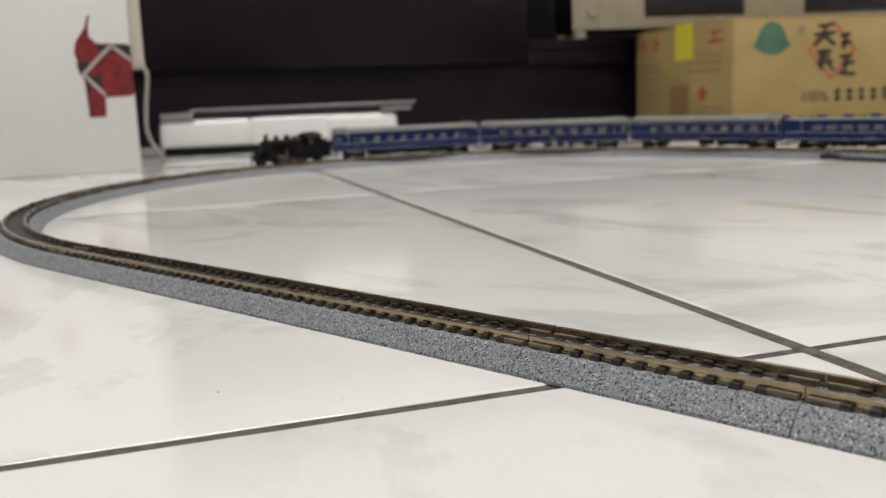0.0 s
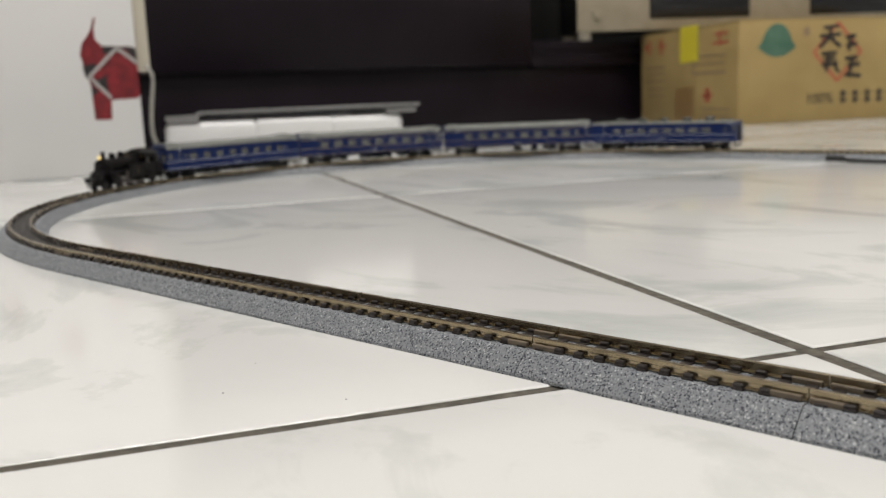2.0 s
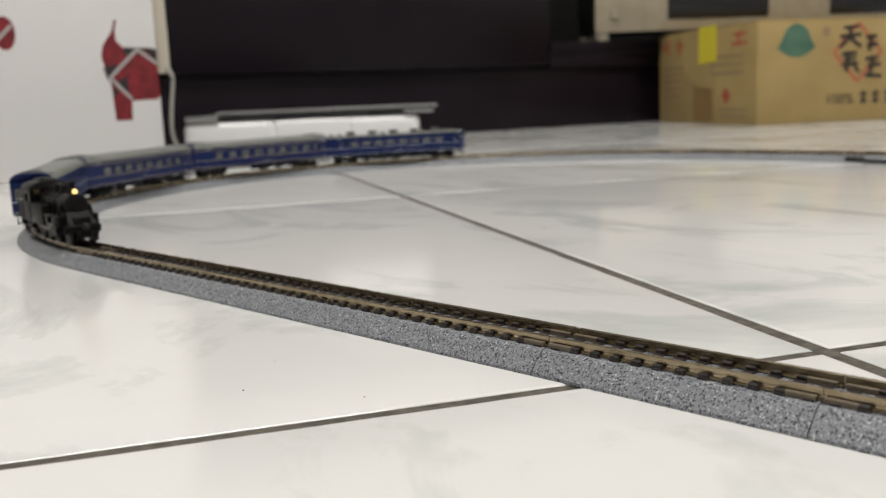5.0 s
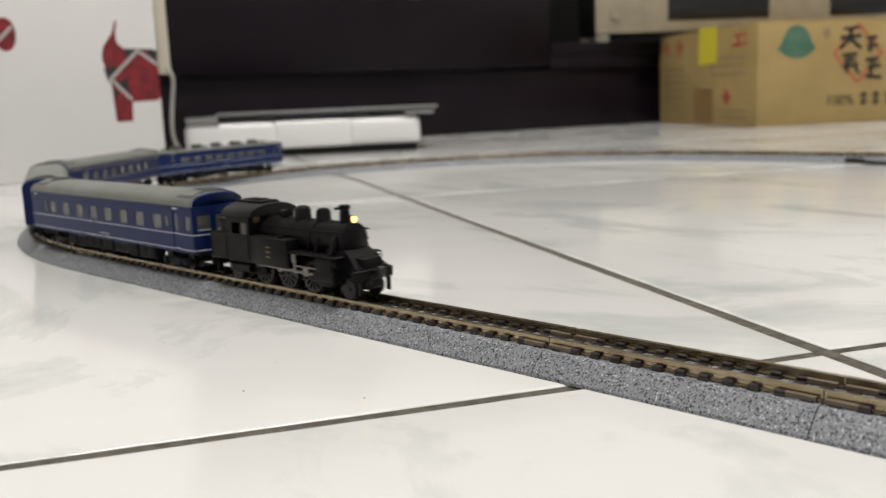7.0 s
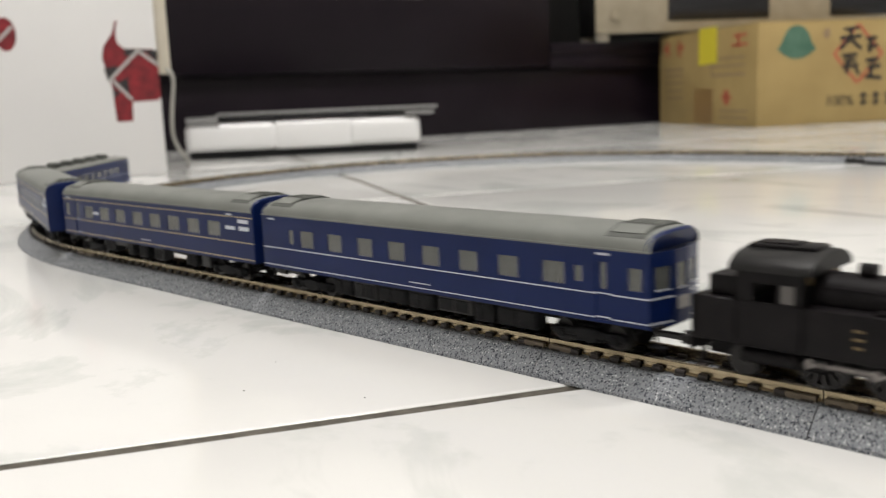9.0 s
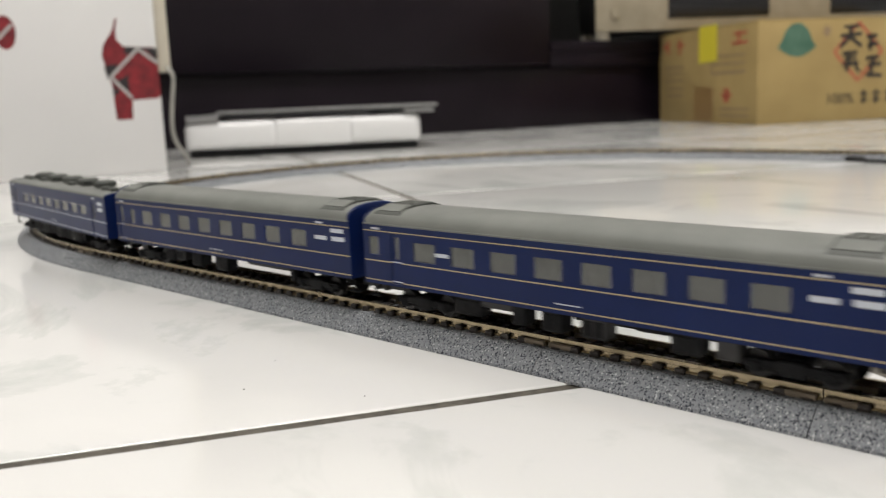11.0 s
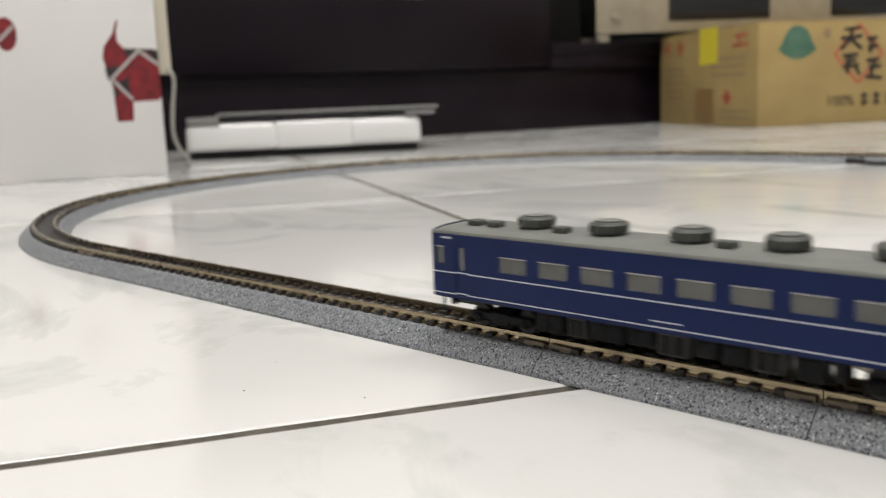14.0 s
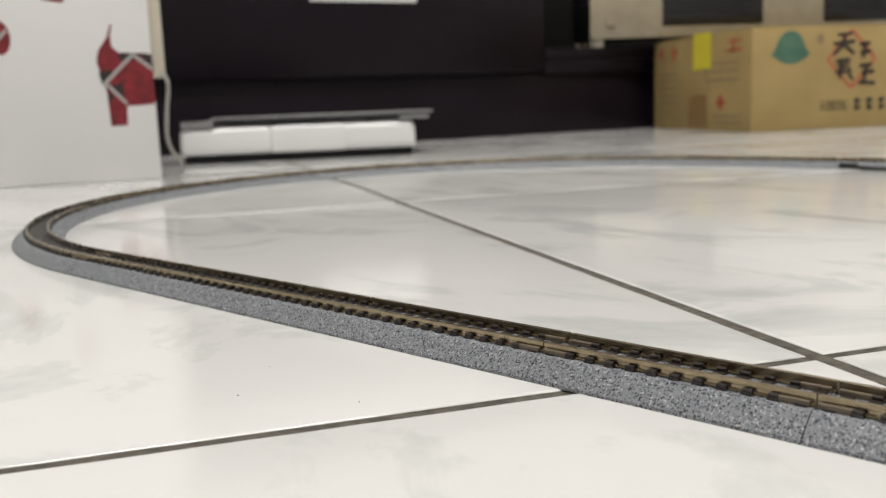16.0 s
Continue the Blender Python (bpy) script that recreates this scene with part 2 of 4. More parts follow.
def sleeper_mesh(clips):
    bm = B()
    box(bm, -1.2, 1.2, -6.8, 6.8, 4.6, 5.42, 0.12, 1)
    if clips:
        for sy in (-1, 1):
            y = 4.95 * sy
            box(bm, -1.1, 1.1, y + 0.62, y + 1.75, 5.3, 6.25, 0.2, 1)
            box(bm, -1.1, 1.1, y - 1.75, y - 0.62, 5.3, 6.25, 0.2, 1)
    return finish("sleeper", bm, SLEEPER)


SLEEPERMESH = sleeper_mesh(True)
PLAINSLEEPER = sleeper_mesh(False)
BED = [(-12.5, 0), (-12.35, 0.7), (-8.4, 4.6), (-7.7, 5.0), (7.7, 5.0), (8.4, 4.6), (12.35, 0.7), (12.5, 0)]


def rail_profile(sy):
    shape = [(-1.15, 5.3), (-1.15, 5.5), (-0.45, 5.66), (-0.42, 6.3), (-0.52, 6.42), (-0.52, 7.32), (-0.42, 7.42), (0.42, 7.42), (0.52, 7.32), (0.52, 6.42), (0.42, 6.3), (0.45, 5.66), (1.15, 5.5), (1.15, 5.3)]
    return [(y + 4.95 * sy, z) for y, z in shape]


def track_piece(s0, s1, name, label):
    o = path((s0 + s1) / 2)[0]
    t = thing(name, o, label, "model track", "sections of the track oval")
    part("roadbed", sweep(B(), s0 + 0.1, s1 - 0.1, BED, o), BALLAST, t, "speckled grey moulded ballast", smooth=False)
    for sy in (-1, 1):
        part("rail", sweep(B(), s0 + 0.13, s1 - 0.13, rail_profile(sy), o), RAIL, t, "tan nickel rail", smooth=False)
    n = round((s1 - s0) / 4.96)
    for i in range(n):
        p, a = path(s0 + (i + 0.5) * (s1 - s0) / n)
        ob = new("sleeper", SLEEPERMESH if 0 < i < n - 1 else PLAINSLEEPER)
        ob.parent = t
        ob.matrix_basis = Matrix.Translation((p - o) / 1000) @ Matrix.Rotation(a, 4, "Z")
    for s, way in ((s0, 1), (s1, -1)):
        for sy in (-1, 1):
            p, a = path(s + way * 3.9)
            bm = B()
            m = Matrix.Translation(p - o) @ Matrix.Rotation(a, 4, "Z")
            box(bm, -3.4, 3.0, 4.95 * sy - 1.6, 4.95 * sy - 0.6, 5.0, 6.2, 0.15, 1, m)
            box(bm, -3.4, 3.0, 4.95 * sy + 0.6, 4.95 * sy + 1.6, 5.0, 6.2, 0.15, 1, m)
            part("rail_joiner", bm, JOINER, t, "brown plastic rail joiner", smooth=False)
    return t


def build_track():
    cuts = [XC, -124.5, -62.5, 185.5, XE]
    for a, b in zip(cuts, cuts[1:]):
        track_piece(a, b, "straight_track", "straight model track on grey ballast with dark sleepers")
    for i in range(4):
        track_piece(XC - ARC + i * ARC / 4, XC - ARC + (i + 1) * ARC / 4, "curved_track", "curved model track on grey ballast with dark sleepers")
        track_piece(XE + i * ARC / 4, XE + (i + 1) * ARC / 4, "curved_track", "curved model track on grey ballast with dark sleepers")
    far = XC - ARC
    span = XE - XC
    cuts = [far - span, far - 558, far - 310, far - 62, far]
    for a, b in zip(cuts, cuts[1:]):
        track_piece(a, b, "straight_track", "straight model track on grey ballast with dark sleepers")


# ---- room ----
def build_room():
    floor = tagged(new("floor"), "white marbled ceramic floor tiles with dark joints", "floor", kind="structure")
    bm = B()
    corners = [room(a, b) for a, b in ((-2300, -2700), (3100, -2700), (3100, 2300), (-2300, 2300))]
    loft(bm, [[c + Vector((0, 0, -30)) for c in corners], [c + Vector((0, 0, -0.42)) for c in corners]])
    part("grout", bm, GROUT, floor, "dark brown-grey recessed grout", smooth=False)
    half = TILE / 2
    rnd = random.Random(11)
    steps = 36
    wear = [rnd.uniform(-0.16, 0.16) for _ in range(4 * steps)]
    sections = []
    # the joints along one way are wider than those across them
    for inset, z in ((0.0, -8.0), (0.0, -0.34), (0.2, -0.14), (0.6, -0.03), (1.2, 0.0)):
        ka, kb = half - 2.3 - inset, half - 1.75 - inset
        ring = []
        for side in range(4):
            for i in range(steps):
                u = 2 * i / steps - 1
                w = wear[side * steps + i]
                ring.append(((u * ka, -kb + w), (ka - w, u * kb), (-u * ka, kb - w), (-ka + w, -u * kb))[side])
        sections.append([Vector((x, y, z)) for x, y in ring])
    tile = finish("tile", loft(B(), sections), MARBLE, True)
    turn = Matrix.Rotation(math.atan2(UA.y, UA.x), 4, "Z")
    for i in range(-6, 8):
        for j in range(-7, 6):
            ob = new("tile", tile)
            ob.parent = floor
            ob.matrix_basis = Matrix.Translation(room((i + 0.5) * TILE, (j + 0.5) * TILE) / 1000) @ turn
    # walls and ceiling lie out of view, added to close the room and bounce light
    spans = {"wall_east": (-2300, -2150, -2700, 2300), "wall_west": (2950, 3100, -2700, 2300), "wall_south": (-2150, 2950, -2700, -2550), "wall_north": (-2150, 2950, 2150, 2300)}
    for name, (a0, a1, b0, b1) in spans.items():
        bm = B()
        base = [room(a, b) for a, b in ((a0, b0), (a1, b0), (a1, b1), (a0, b1))]
        loft(bm, [base, [p + Vector((0, 0, 2600)) for p in base]])
        ob = new(name, finish(name, bm, PLASTER))
        tagged(ob, "unseen plain cream plastered wall, added to bounce light", "wall", kind="structure")
    bm = B()
    base = [room(a, b, 2600) for a, b in ((-2300, -2700), (3100, -2700), (3100, 2300), (-2300, 2300))]
    loft(bm, [base, [p + Vector((0, 0, 120)) for p in base]])
    tagged(new("ceiling", finish("ceiling", bm, PLASTER)), "unseen plain white ceiling, added to close the room", "ceiling", kind="structure")
    # assumed fixtures around the added lamp lights
    for where, _ in LAMPS:
        t = thing("assumed_ceiling_lamp", (where.x, where.y, 2530), "assumed white ceiling lamp, added out of view", "lamp", "ceiling lamps", rz=60.9)
        part("lamp_body", box(B(), -620, 620, -170, 170, 12, 70, 8), LAMPMETAL, t)
        part("diffuser", box(B(), -600, 600, -150, 150, 2, 12, 3), LAMPGLOW, t, "glowing white diffuser")


# ---- things round the track ----
def flat(name, parent, pts, mat, z0=0.0, z1=0.25, label=""):
    """A thin printed shape on a face: pts in the face's own x (along) and z (up)."""
    bm = B()
    loft(bm, [[Vector((x, -z0, z)) for x, z in pts], [Vector((x, -z1, z)) for x, z in pts]])
    return part(name, bm, mat, parent, label, smooth=False)


def bar(p, q, w):
    """Corners of a straight stroke."""
    a, b = Vector(p), Vector(q)
    d = (b - a).normalized()
    n = Vector((-d.y, d.x)) * w / 2
    return [a + n, a - n, b - n, b + n]


def white_box():
    # the face's own x runs along the face, -y points out of it
    ang = math.degrees(math.atan2(138.2, 55.8))
    t = thing("gift_box", (-816.9, 287.0, 0), "tall white gloss card box printed with a red plaid dog shape", "box", rz=ang)
    part("box_shell", box(B(), -360, 0, 0, 220, 0, 330, 1.2), WHITECARD, t)
    k = 148.9 / 138.2 * 1.0

    def f(y, z):
        return ((y - 287.6) * k * 1.06 + 1.2, z)
    dog = [f(255, 145), f(252, 134), f(244.5, 122), f(242.5, 112), f(246, 96), f(248.5, 84), f(249.5, 52), f(262.5, 52), f(263.5, 70), f(284.5, 71), f(286.4, 74), f(286.4, 112), f(283, 119), f(260, 120), f(255, 126), f(254.8, 136), f(257, 146)]
    flat("dog_print", t, dog, RED, 0, 0.22, "red plaid dog silhouette print")
    for tri in ([f(243.3, 102), f(245.6, 90), f(257, 100.3), f(252.5, 104)], [f(248.4, 86), f(261.2, 93), f(261.6, 75.6)], [f(260.4, 120), f(286.3, 118), f(286.3, 106), f(277.7, 116.6), f(260.4, 112.4)], [f(248.6, 83), f(249.0, 74), f(255, 79)]):
        flat("dark_check", t, tri, BLACKPRINT, 0.2, 0.3)
    for p, q in ((f(247, 91), f(272, 119)), (f(248, 92), f(263.5, 72)), (f(270, 119), f(286.3, 104))):
        flat("pale_check", t, bar(p, q, 3.2), PRINTGLINT, 0.28, 0.38)
    flat("round_print", t, [(f(172.5, 134)[0] + 9 * math.cos(a), 134 + 15 * math.sin(a)) for a in np.linspace(0, 2 * math.pi, 25)[:-1]], RED, 0, 0.22)
    flat("round_check", t, bar(f(167, 128), f(178, 141), 3), PRINTGLINT, 0.25, 0.34)
    flat("top_print", t, [(-92, 167.6), (-75, 165.2), (-73, 168), (-76, 192), (-92, 190)], RED, 0, 0.22)
    # a power strip fixed to the box's side, and its cable
    t = thing("power_strip", (-816.9, 287.0, 0), "cream power strip fixed to the white box's side", "power strip", rz=ang)
    part("strip_body", box(B(), 0.2, 12.5, 6, 30, 96, 330, 2.5), CREAM, t)
    bm = B()
    tube(bm, [(5, 12, 104), (11, 4, 97), (13.0, 2, 87), (10.0, 3, 64), (8.5, 4, 40), (12, 6, 26), (18, 14, 18), (25, 34, 8), (28, 56, 3)], 2.0)
    part("cable", bm, CABLEGREY, t, "grey cable looping to the floor")


def appliance():
    ang = 51.76
    t = thing("set_top_box", (-981.0, 404.5, 0), "flat white plastic appliance on a black base", "appliance", rz=ang)
    ln, top = 282.0, 43.0
    part("base", box(B(), 4, ln - 5, 1.5, 140, 0, 10, 2), BLACKBASE, t, "black recessed base")
    part("shell", box(B(), -1, 108, 0, 145, 7.6, top, 9, 6), APPLIANCE, t)
    part("middle_shell", box(B(), 104, 198, 0.5, 144.5, 7.9, top - 0.4, 6, 5), APPLIANCE, t, "white plastic middle cover")
    part("end_shell", box(B(), 190, ln, 0, 145, 7.6, top, 10, 6), APPLIANCE, t, "white plastic end cover")
    t = thing("tray", (-981.0, 404.5, top), "smoked dark tray with a silver rim lying on the appliance", "tray", rz=ang)
    part("tray_plate", box(B(), 0, 300, 6, 150, 4.0, 8.4, 1.8), TRAYGLASS, t)
    part("tray_rim", box(B(), 38, 304, 0, 8, 8.0, 11.6, 1.5), CHROME, t, "silver rim")
    part("tray_rim", box(B(), 262, 299, -1, 6, 1.0, 5.2, 1.6), CHROME, t, "silver rim")
    bm = B()
    loft(bm, [[Vector((x, -1, 0)), Vector((x, 60, 0)), Vector((x, 60, z)), Vector((x, -1, z))] for x, z in ((2, 7.0), (20, 7.2), (34, 8.2), (40, 9.6))])
    part("tray_foot", bm, CHROME, t, "grey wedge foot", smooth=False)
    part("tray_foot", box(B(), 220, 268, 20, 60, 0, 4.4, 1), TRAYGLASS, t, "dark foot")


def cabinet():
    ang = math.degrees(math.atan2(384.5, 139.4))
    t = thing("tv_cabinet", (-1053.5, 938.5, 0), "black lacquered media cabinet standing on the tiles", "cabinet", rz=ang)
    # own x runs along the front, y into it
    part("plinth", box(B(), -900, 900, 14, 380, 0, 104, 2), CABINET, t)
    part("drawer_front", box(B(), -900, 196, 0, 20, 108, 420, 3), CABINET, t)
    part("carcass", box(B(), -900, 200, 20, 380, 104, 430), CABINET, t)
    part("niche_floor", box(B(), 200, 900, 4, 380, 128, 148, 2), CABINET, t)
    part("lower_front", box(B(), 200, 900, 6, 380, 104, 128, 1), CABINET, t)
    part("niche_back", box(B(), 200, 900, 350, 380, 148, 430), NICHE, t)
    part("top", box(B(), -905, 905, -5, 385, 430, 460, 2), CABINET, t)
    part("label_plate", box(B(), -223, -44, -1.6, 0, 220.5, 300, 0.6), APPLIANCE, t, "white label")


def hifi():
    ang = 52.0
    t = thing("hifi_unit", (-954, 1213.5, 148), "champagne hi-fi unit with black displays in the cabinet niche", "hi-fi", rz=ang)
    part("case", box(B(), 6, 634, 2, 130, 14, 110, 3), NICHE, t, "black metal case")
    part("front_panel", box(B(), -1, 641, -2, 2, 14, 111, 1.2), SILVER, t)
    part("display", box(B(), 132, 322, -3.2, -2, 33, 96, 0.8), DISPLAY, t, "black display window")
    part("display", box(B(), 440, 630, -3.2, -2, 33, 96, 0.8), DISPLAY, t, "black display window")
    part("knob", rod(B(), (34, -8, 46), (34, -2, 46), 9, n=24), SILVER, t, "round knob")
    for x in (18, 620):
        for y in (20, 110):
            part("foot", rod(B(), (x, y, 0), (x, y, 14), 12, n=20), CREAM, t, "pale round foot")


def carton():
    ang = 55.5
    t = thing("cardboard_carton", (-620.5, 1142.6, 0), "brown kraft cardboard carton with printed marks on the tiles", "carton", rz=ang)
    # own x along the long front, y along the short side
    L, D, H = 430, 338, 153
    part("carton_body", box(B(), 0, L, 0, D, 0, H - 2, 2.2), KRAFT, t)
    part("flap", box(B(), 1, L - 1, 1, D / 2 - 1, H - 2, H + 0.6, 0.7), KRAFT, t)
    part("flap", box(B(), 1, L - 1, D / 2 + 1, D - 1, H - 2, H + 1.0, 0.7), KRAFT, t)
    part("tape", box(B(), -0.35, 0.0, 136, 202, 4, 58), TAPE, t, "darker brown packing tape", smooth=False)
    # prints on the front, which lies at y = 0
    oval = [(63 + 25 * math.cos(a), 114 + (33 if math.sin(a) > 0 else 16) * math.sin(a)) for a in np.linspace(0, 2 * math.pi, 33)[:-1]]
    flat("green_emblem", t, oval, GREEN, 0, 0.3, "green printed emblem")
    flat("green_band", t, [(31, 112), (46, 102), (80, 102), (95, 112), (86, 124), (40, 124)], GREEN, 0, 0.34)
    flat("small_mark", t, [(112 + 6 * math.cos(a), 134 + 8 * math.sin(a)) for a in np.linspace(0, 2 * math.pi, 13)[:-1]], GREYINK, 0, 0.3)
    diamond = [((125, 103), (165, 146)), ((165, 146), (205, 103)), ((205, 103), (165, 60)), ((165, 60), (125, 103))]
    for p, q in diamond:
        flat("red_line", t, bar(p, q, 4.5), REDINK, 0, 0.3)
    strokes = [((140, 139), (166, 141), 5), ((134, 126), (170, 129), 6), ((152, 139), (150, 124), 6), ((150, 124), (134, 110), 6), ((152, 124), (170, 110), 6),
               ((138, 100), (164, 102), 6), ((142, 92), (162, 94), 5), ((150, 104), (146, 74), 6), ((138, 84), (166, 86), 6), ((160, 82), (168, 72), 5),
               ((178, 124), (196, 126), 6), ((180, 112), (198, 114), 6), ((188, 128), (184, 104), 6), ((178, 92), (200, 94), 6), ((182, 82), (204, 84), 6), ((192, 96), (186, 68), 6), ((178, 68), (206, 66), 6)]
    for p, q, w in strokes:
        flat("print_stroke", t, bar(p, q, w), INK, 0.3, 0.55)
    for i in range(5):
        x = 170 + i * 21
        flat("print_stroke", t, bar((x, 40), (x + 13, 40.5), 4), INK, 0, 0.3)
        flat("print_stroke", t, bar((x + 1, 30), (x + 13, 30.5), 4), INK, 0, 0.3)
        flat("print_stroke", t, bar((x + 6.5, 46), (x + 6, 25), 4), INK, 0, 0.3)
    font = bpy.data.curves.new("percent_text", "FONT")
    font.body, font.size, font.extrude = "100%", 0.022, 0.0002
    text = new("percent_text", font)
    bpy.context.view_layer.update()
    me = bpy.data.meshes.new_from_object(text.evaluated_get(bpy.context.evaluated_depsgraph_get()))
    bpy.data.objects.remove(text)
    me.materials.clear()
    me.materials.append(INK)
    ob = new("percent_text", me)
    ob.parent = t
    ob.matrix_basis = pose(0.112, -0.0004, 0.027, 90, 0, 0)
    # prints on the short side, which lies at x = 0

    def s(y):
        return -y * 1.28
    prints = [(232, 238, 118, 142, REDINK), (240, 250, 126, 136, REDINK), (196, 203, 116, 142, REDINK), (188, 208, 128, 134, REDINK), (22, 60, 122, 126, REDINK), (24, 56, 136, 140, REDINK), (40, 46, 120, 142, REDINK),
              (60, 84, 42, 48, REDINK), (66, 78, 34, 56, REDINK), (28, 110, 78, 82, GREYINK), (28, 110, 92, 95, GREYINK), (28, 110, 104, 107, GREYINK), (108, 111, 78, 107, GREYINK),
              (190, 245, 92, 96, GREYINK), (190, 245, 82, 85, GREYINK), (190, 245, 70, 73, GREYINK), (190, 240, 56, 59, GREYINK), (190, 240, 44, 47, GREYINK), (20, 90, 12, 15, GREYINK), (20, 90, 22, 25, GREYINK)]
    for y0, y1, z0, z1, mat in prints:
        flat("side_mark", t, [(s(y1), z0), (s(y0), z0), (s(y0), z1), (s(y1), z1)], mat, 0, 0.3).matrix_basis = pose(0, 0, 0, 0, 0, -90)
    t = thing("sticky_note", (-620.5, 1142.6, 0), "yellow paper note stuck on the carton", "note", rz=ang)
    bm = B()
    pts = [Vector((-0.5, 122, 100)), Vector((-0.5, 184, 98)), Vector((-0.8, 183, 130)), Vector((-0.5, 182, 157)), Vector((-0.5, 123, 157)), Vector((-0.9, 122, 130))]
    loft(bm, [pts, [p + Vector((-0.25, 0, 0)) for p in pts]])
    part("note_sheet", bm, YELLOW, t, smooth=False)


def feeder_cable():
    t = thing("feeder_cable", (-262, 552, 0), "thin black feeder cable leaving the track", "cable")
    bm = B()
    tube(bm, [(0, 2, 1.6), (8, -4, 1.6), (40, -16, 1.6), (120, -30, 1.6), (260, -40, 1.6), (420, -30, 1.6)], 1.5)
    part("cord", bm, COUPLER, t)
    part("plug", box(B(), -7, 7, -1, 6, 0.2, 4.2, 0.8), COUPLER, t)


def crumbs():
    rnd = random.Random(5)
    for x, y in ((-167.9, -58.8), (-142.9, -45.4), (-180.9, -41.1), (-260.5, 168.0)):
        t = thing("crumb", (x, y, 0), "tiny dark speck of dirt on the tile", "crumb", "specks on the floor")
        bm = B()
        bmesh.ops.create_icosphere(bm, subdivisions=1, radius=rnd.uniform(0.15, 0.26))
        for v in bm.verts:
            v.co = Vector((v.co.x * rnd.uniform(0.7, 1.8), v.co.y, max(v.co.z * 0.5 + 0.25, 0)))
        part("speck", bm, UNDER, t)


# ---- the train ----
def wheelset(parent, x, r, z=None, name="wheelset"):
    bm = B()
    rod(bm, (0, -4.6, 0), (0, 4.6, 0), 0.7, n=8)
    for sy in (-1, 1):
        rod(bm, (0, 4.35 * sy, 0), (0, 5.5 * sy, 0), r, n=20)
        rod(bm, (0, 3.8 * sy, 0), (0, 4.4 * sy, 0), r + 0.5, n=20)
        rod(bm, (0, 5.5 * sy, 0), (0, 5.75 * sy, 0), 0.9, n=10)
    ob = part(name, bm, WHEEL, parent)
    ob.location = (x / 1000, 0, (RAILTOP + r) / 1000)
    return ob


def bogie(parent, x):
    bm = B()
    box(bm, -2.4, 2.4, -5.6, 5.6, 9.6, 12.2, 0.3, 1)
    for sy in (-1, 1):
        y = 6.5 * sy
        box(bm, -9.6, 9.6, y - 0.7, y + 0.7, 9.6, 11.3, 0.3, 1)
        box(bm, -3.0, 3.0, y - 0.9, y + 0.9, 8.6, 11.8, 0.4, 1)
        for wx in (-7, 7):
            box(bm, wx - 1.5, wx + 1.5, y - 1.0, y + 1.0, 8.8, 11.0, 0.4, 1)
            rod(bm, (wx, y + 0.9 * sy, 9.9), (wx, y + 1.4 * sy, 9.9), 0.9, n=10)
        for wx in (-4.2, 4.2):
            rod(bm, (wx, y, 9.2), (wx, y, 11.2), 0.8, n=8)
    ob = part("bogie", bm, UNDER, parent, "black sprung bogie")
    ob.location = (x / 1000, 0, 0)
    for wx in (-7, 7):
        wheelset(ob, wx, 2.7)
    return ob


def roof_section(x, w, z0, z1, n=12, k=2.6):
    """Section of a roof, a flattened arch."""
    pts = []
    for i in range(n + 1):
        a = math.pi * i / n
        c, s = math.cos(a), math.sin(a)
        pts.append(Vector((x, w * math.copysign(abs(c) ** (2 / k), c), z0 + (z1 - z0) * abs(s) ** (2 / k))))
    return pts


def pierced(bm, x0, x1, z0, z1, y0, y1, holes):
    """One flat wall between y0 and y1 with openings (x0, x1, z0, z1) through it."""
    xs = sorted({x0, x1, *(h[0] for h in holes), *(h[1] for h in holes)})
    zs = sorted({z0, z1, *(h[2] for h in holes), *(h[3] for h in holes)})
    made = {}

    def v(i, k, y):
        if (i, k, y) not in made:
            made[i, k, y] = bm.verts.new((xs[i], y, zs[k]))
        return made[i, k, y]

    def solid(i, k):
        if not (0 <= i < len(xs) - 1 and 0 <= k < len(zs) - 1):
            return False
        x, z = (xs[i] + xs[i + 1]) / 2, (zs[k] + zs[k + 1]) / 2
        return not any(a < x < b and c < z < d for a, b, c, d in holes)
    for i in range(len(xs) - 1):
        for k in range(len(zs) - 1):
            if not solid(i, k):
                continue
            for y in (y0, y1):
                bm.faces.new((v(i, k, y), v(i + 1, k, y), v(i + 1, k + 1, y), v(i, k + 1, y)))
            for (di, dk), (p, q) in (((-1, 0), ((i, k), (i, k + 1))), ((1, 0), ((i + 1, k), (i + 1, k + 1))), ((0, -1), ((i, k), (i + 1, k))), ((0, 1), ((i, k + 1), (i + 1, k + 1)))):
                if not solid(i + di, k + dk):
                    bm.faces.new((v(*p, y0), v(*q, y0), v(*q, y1), v(*p, y1)))
    return bm


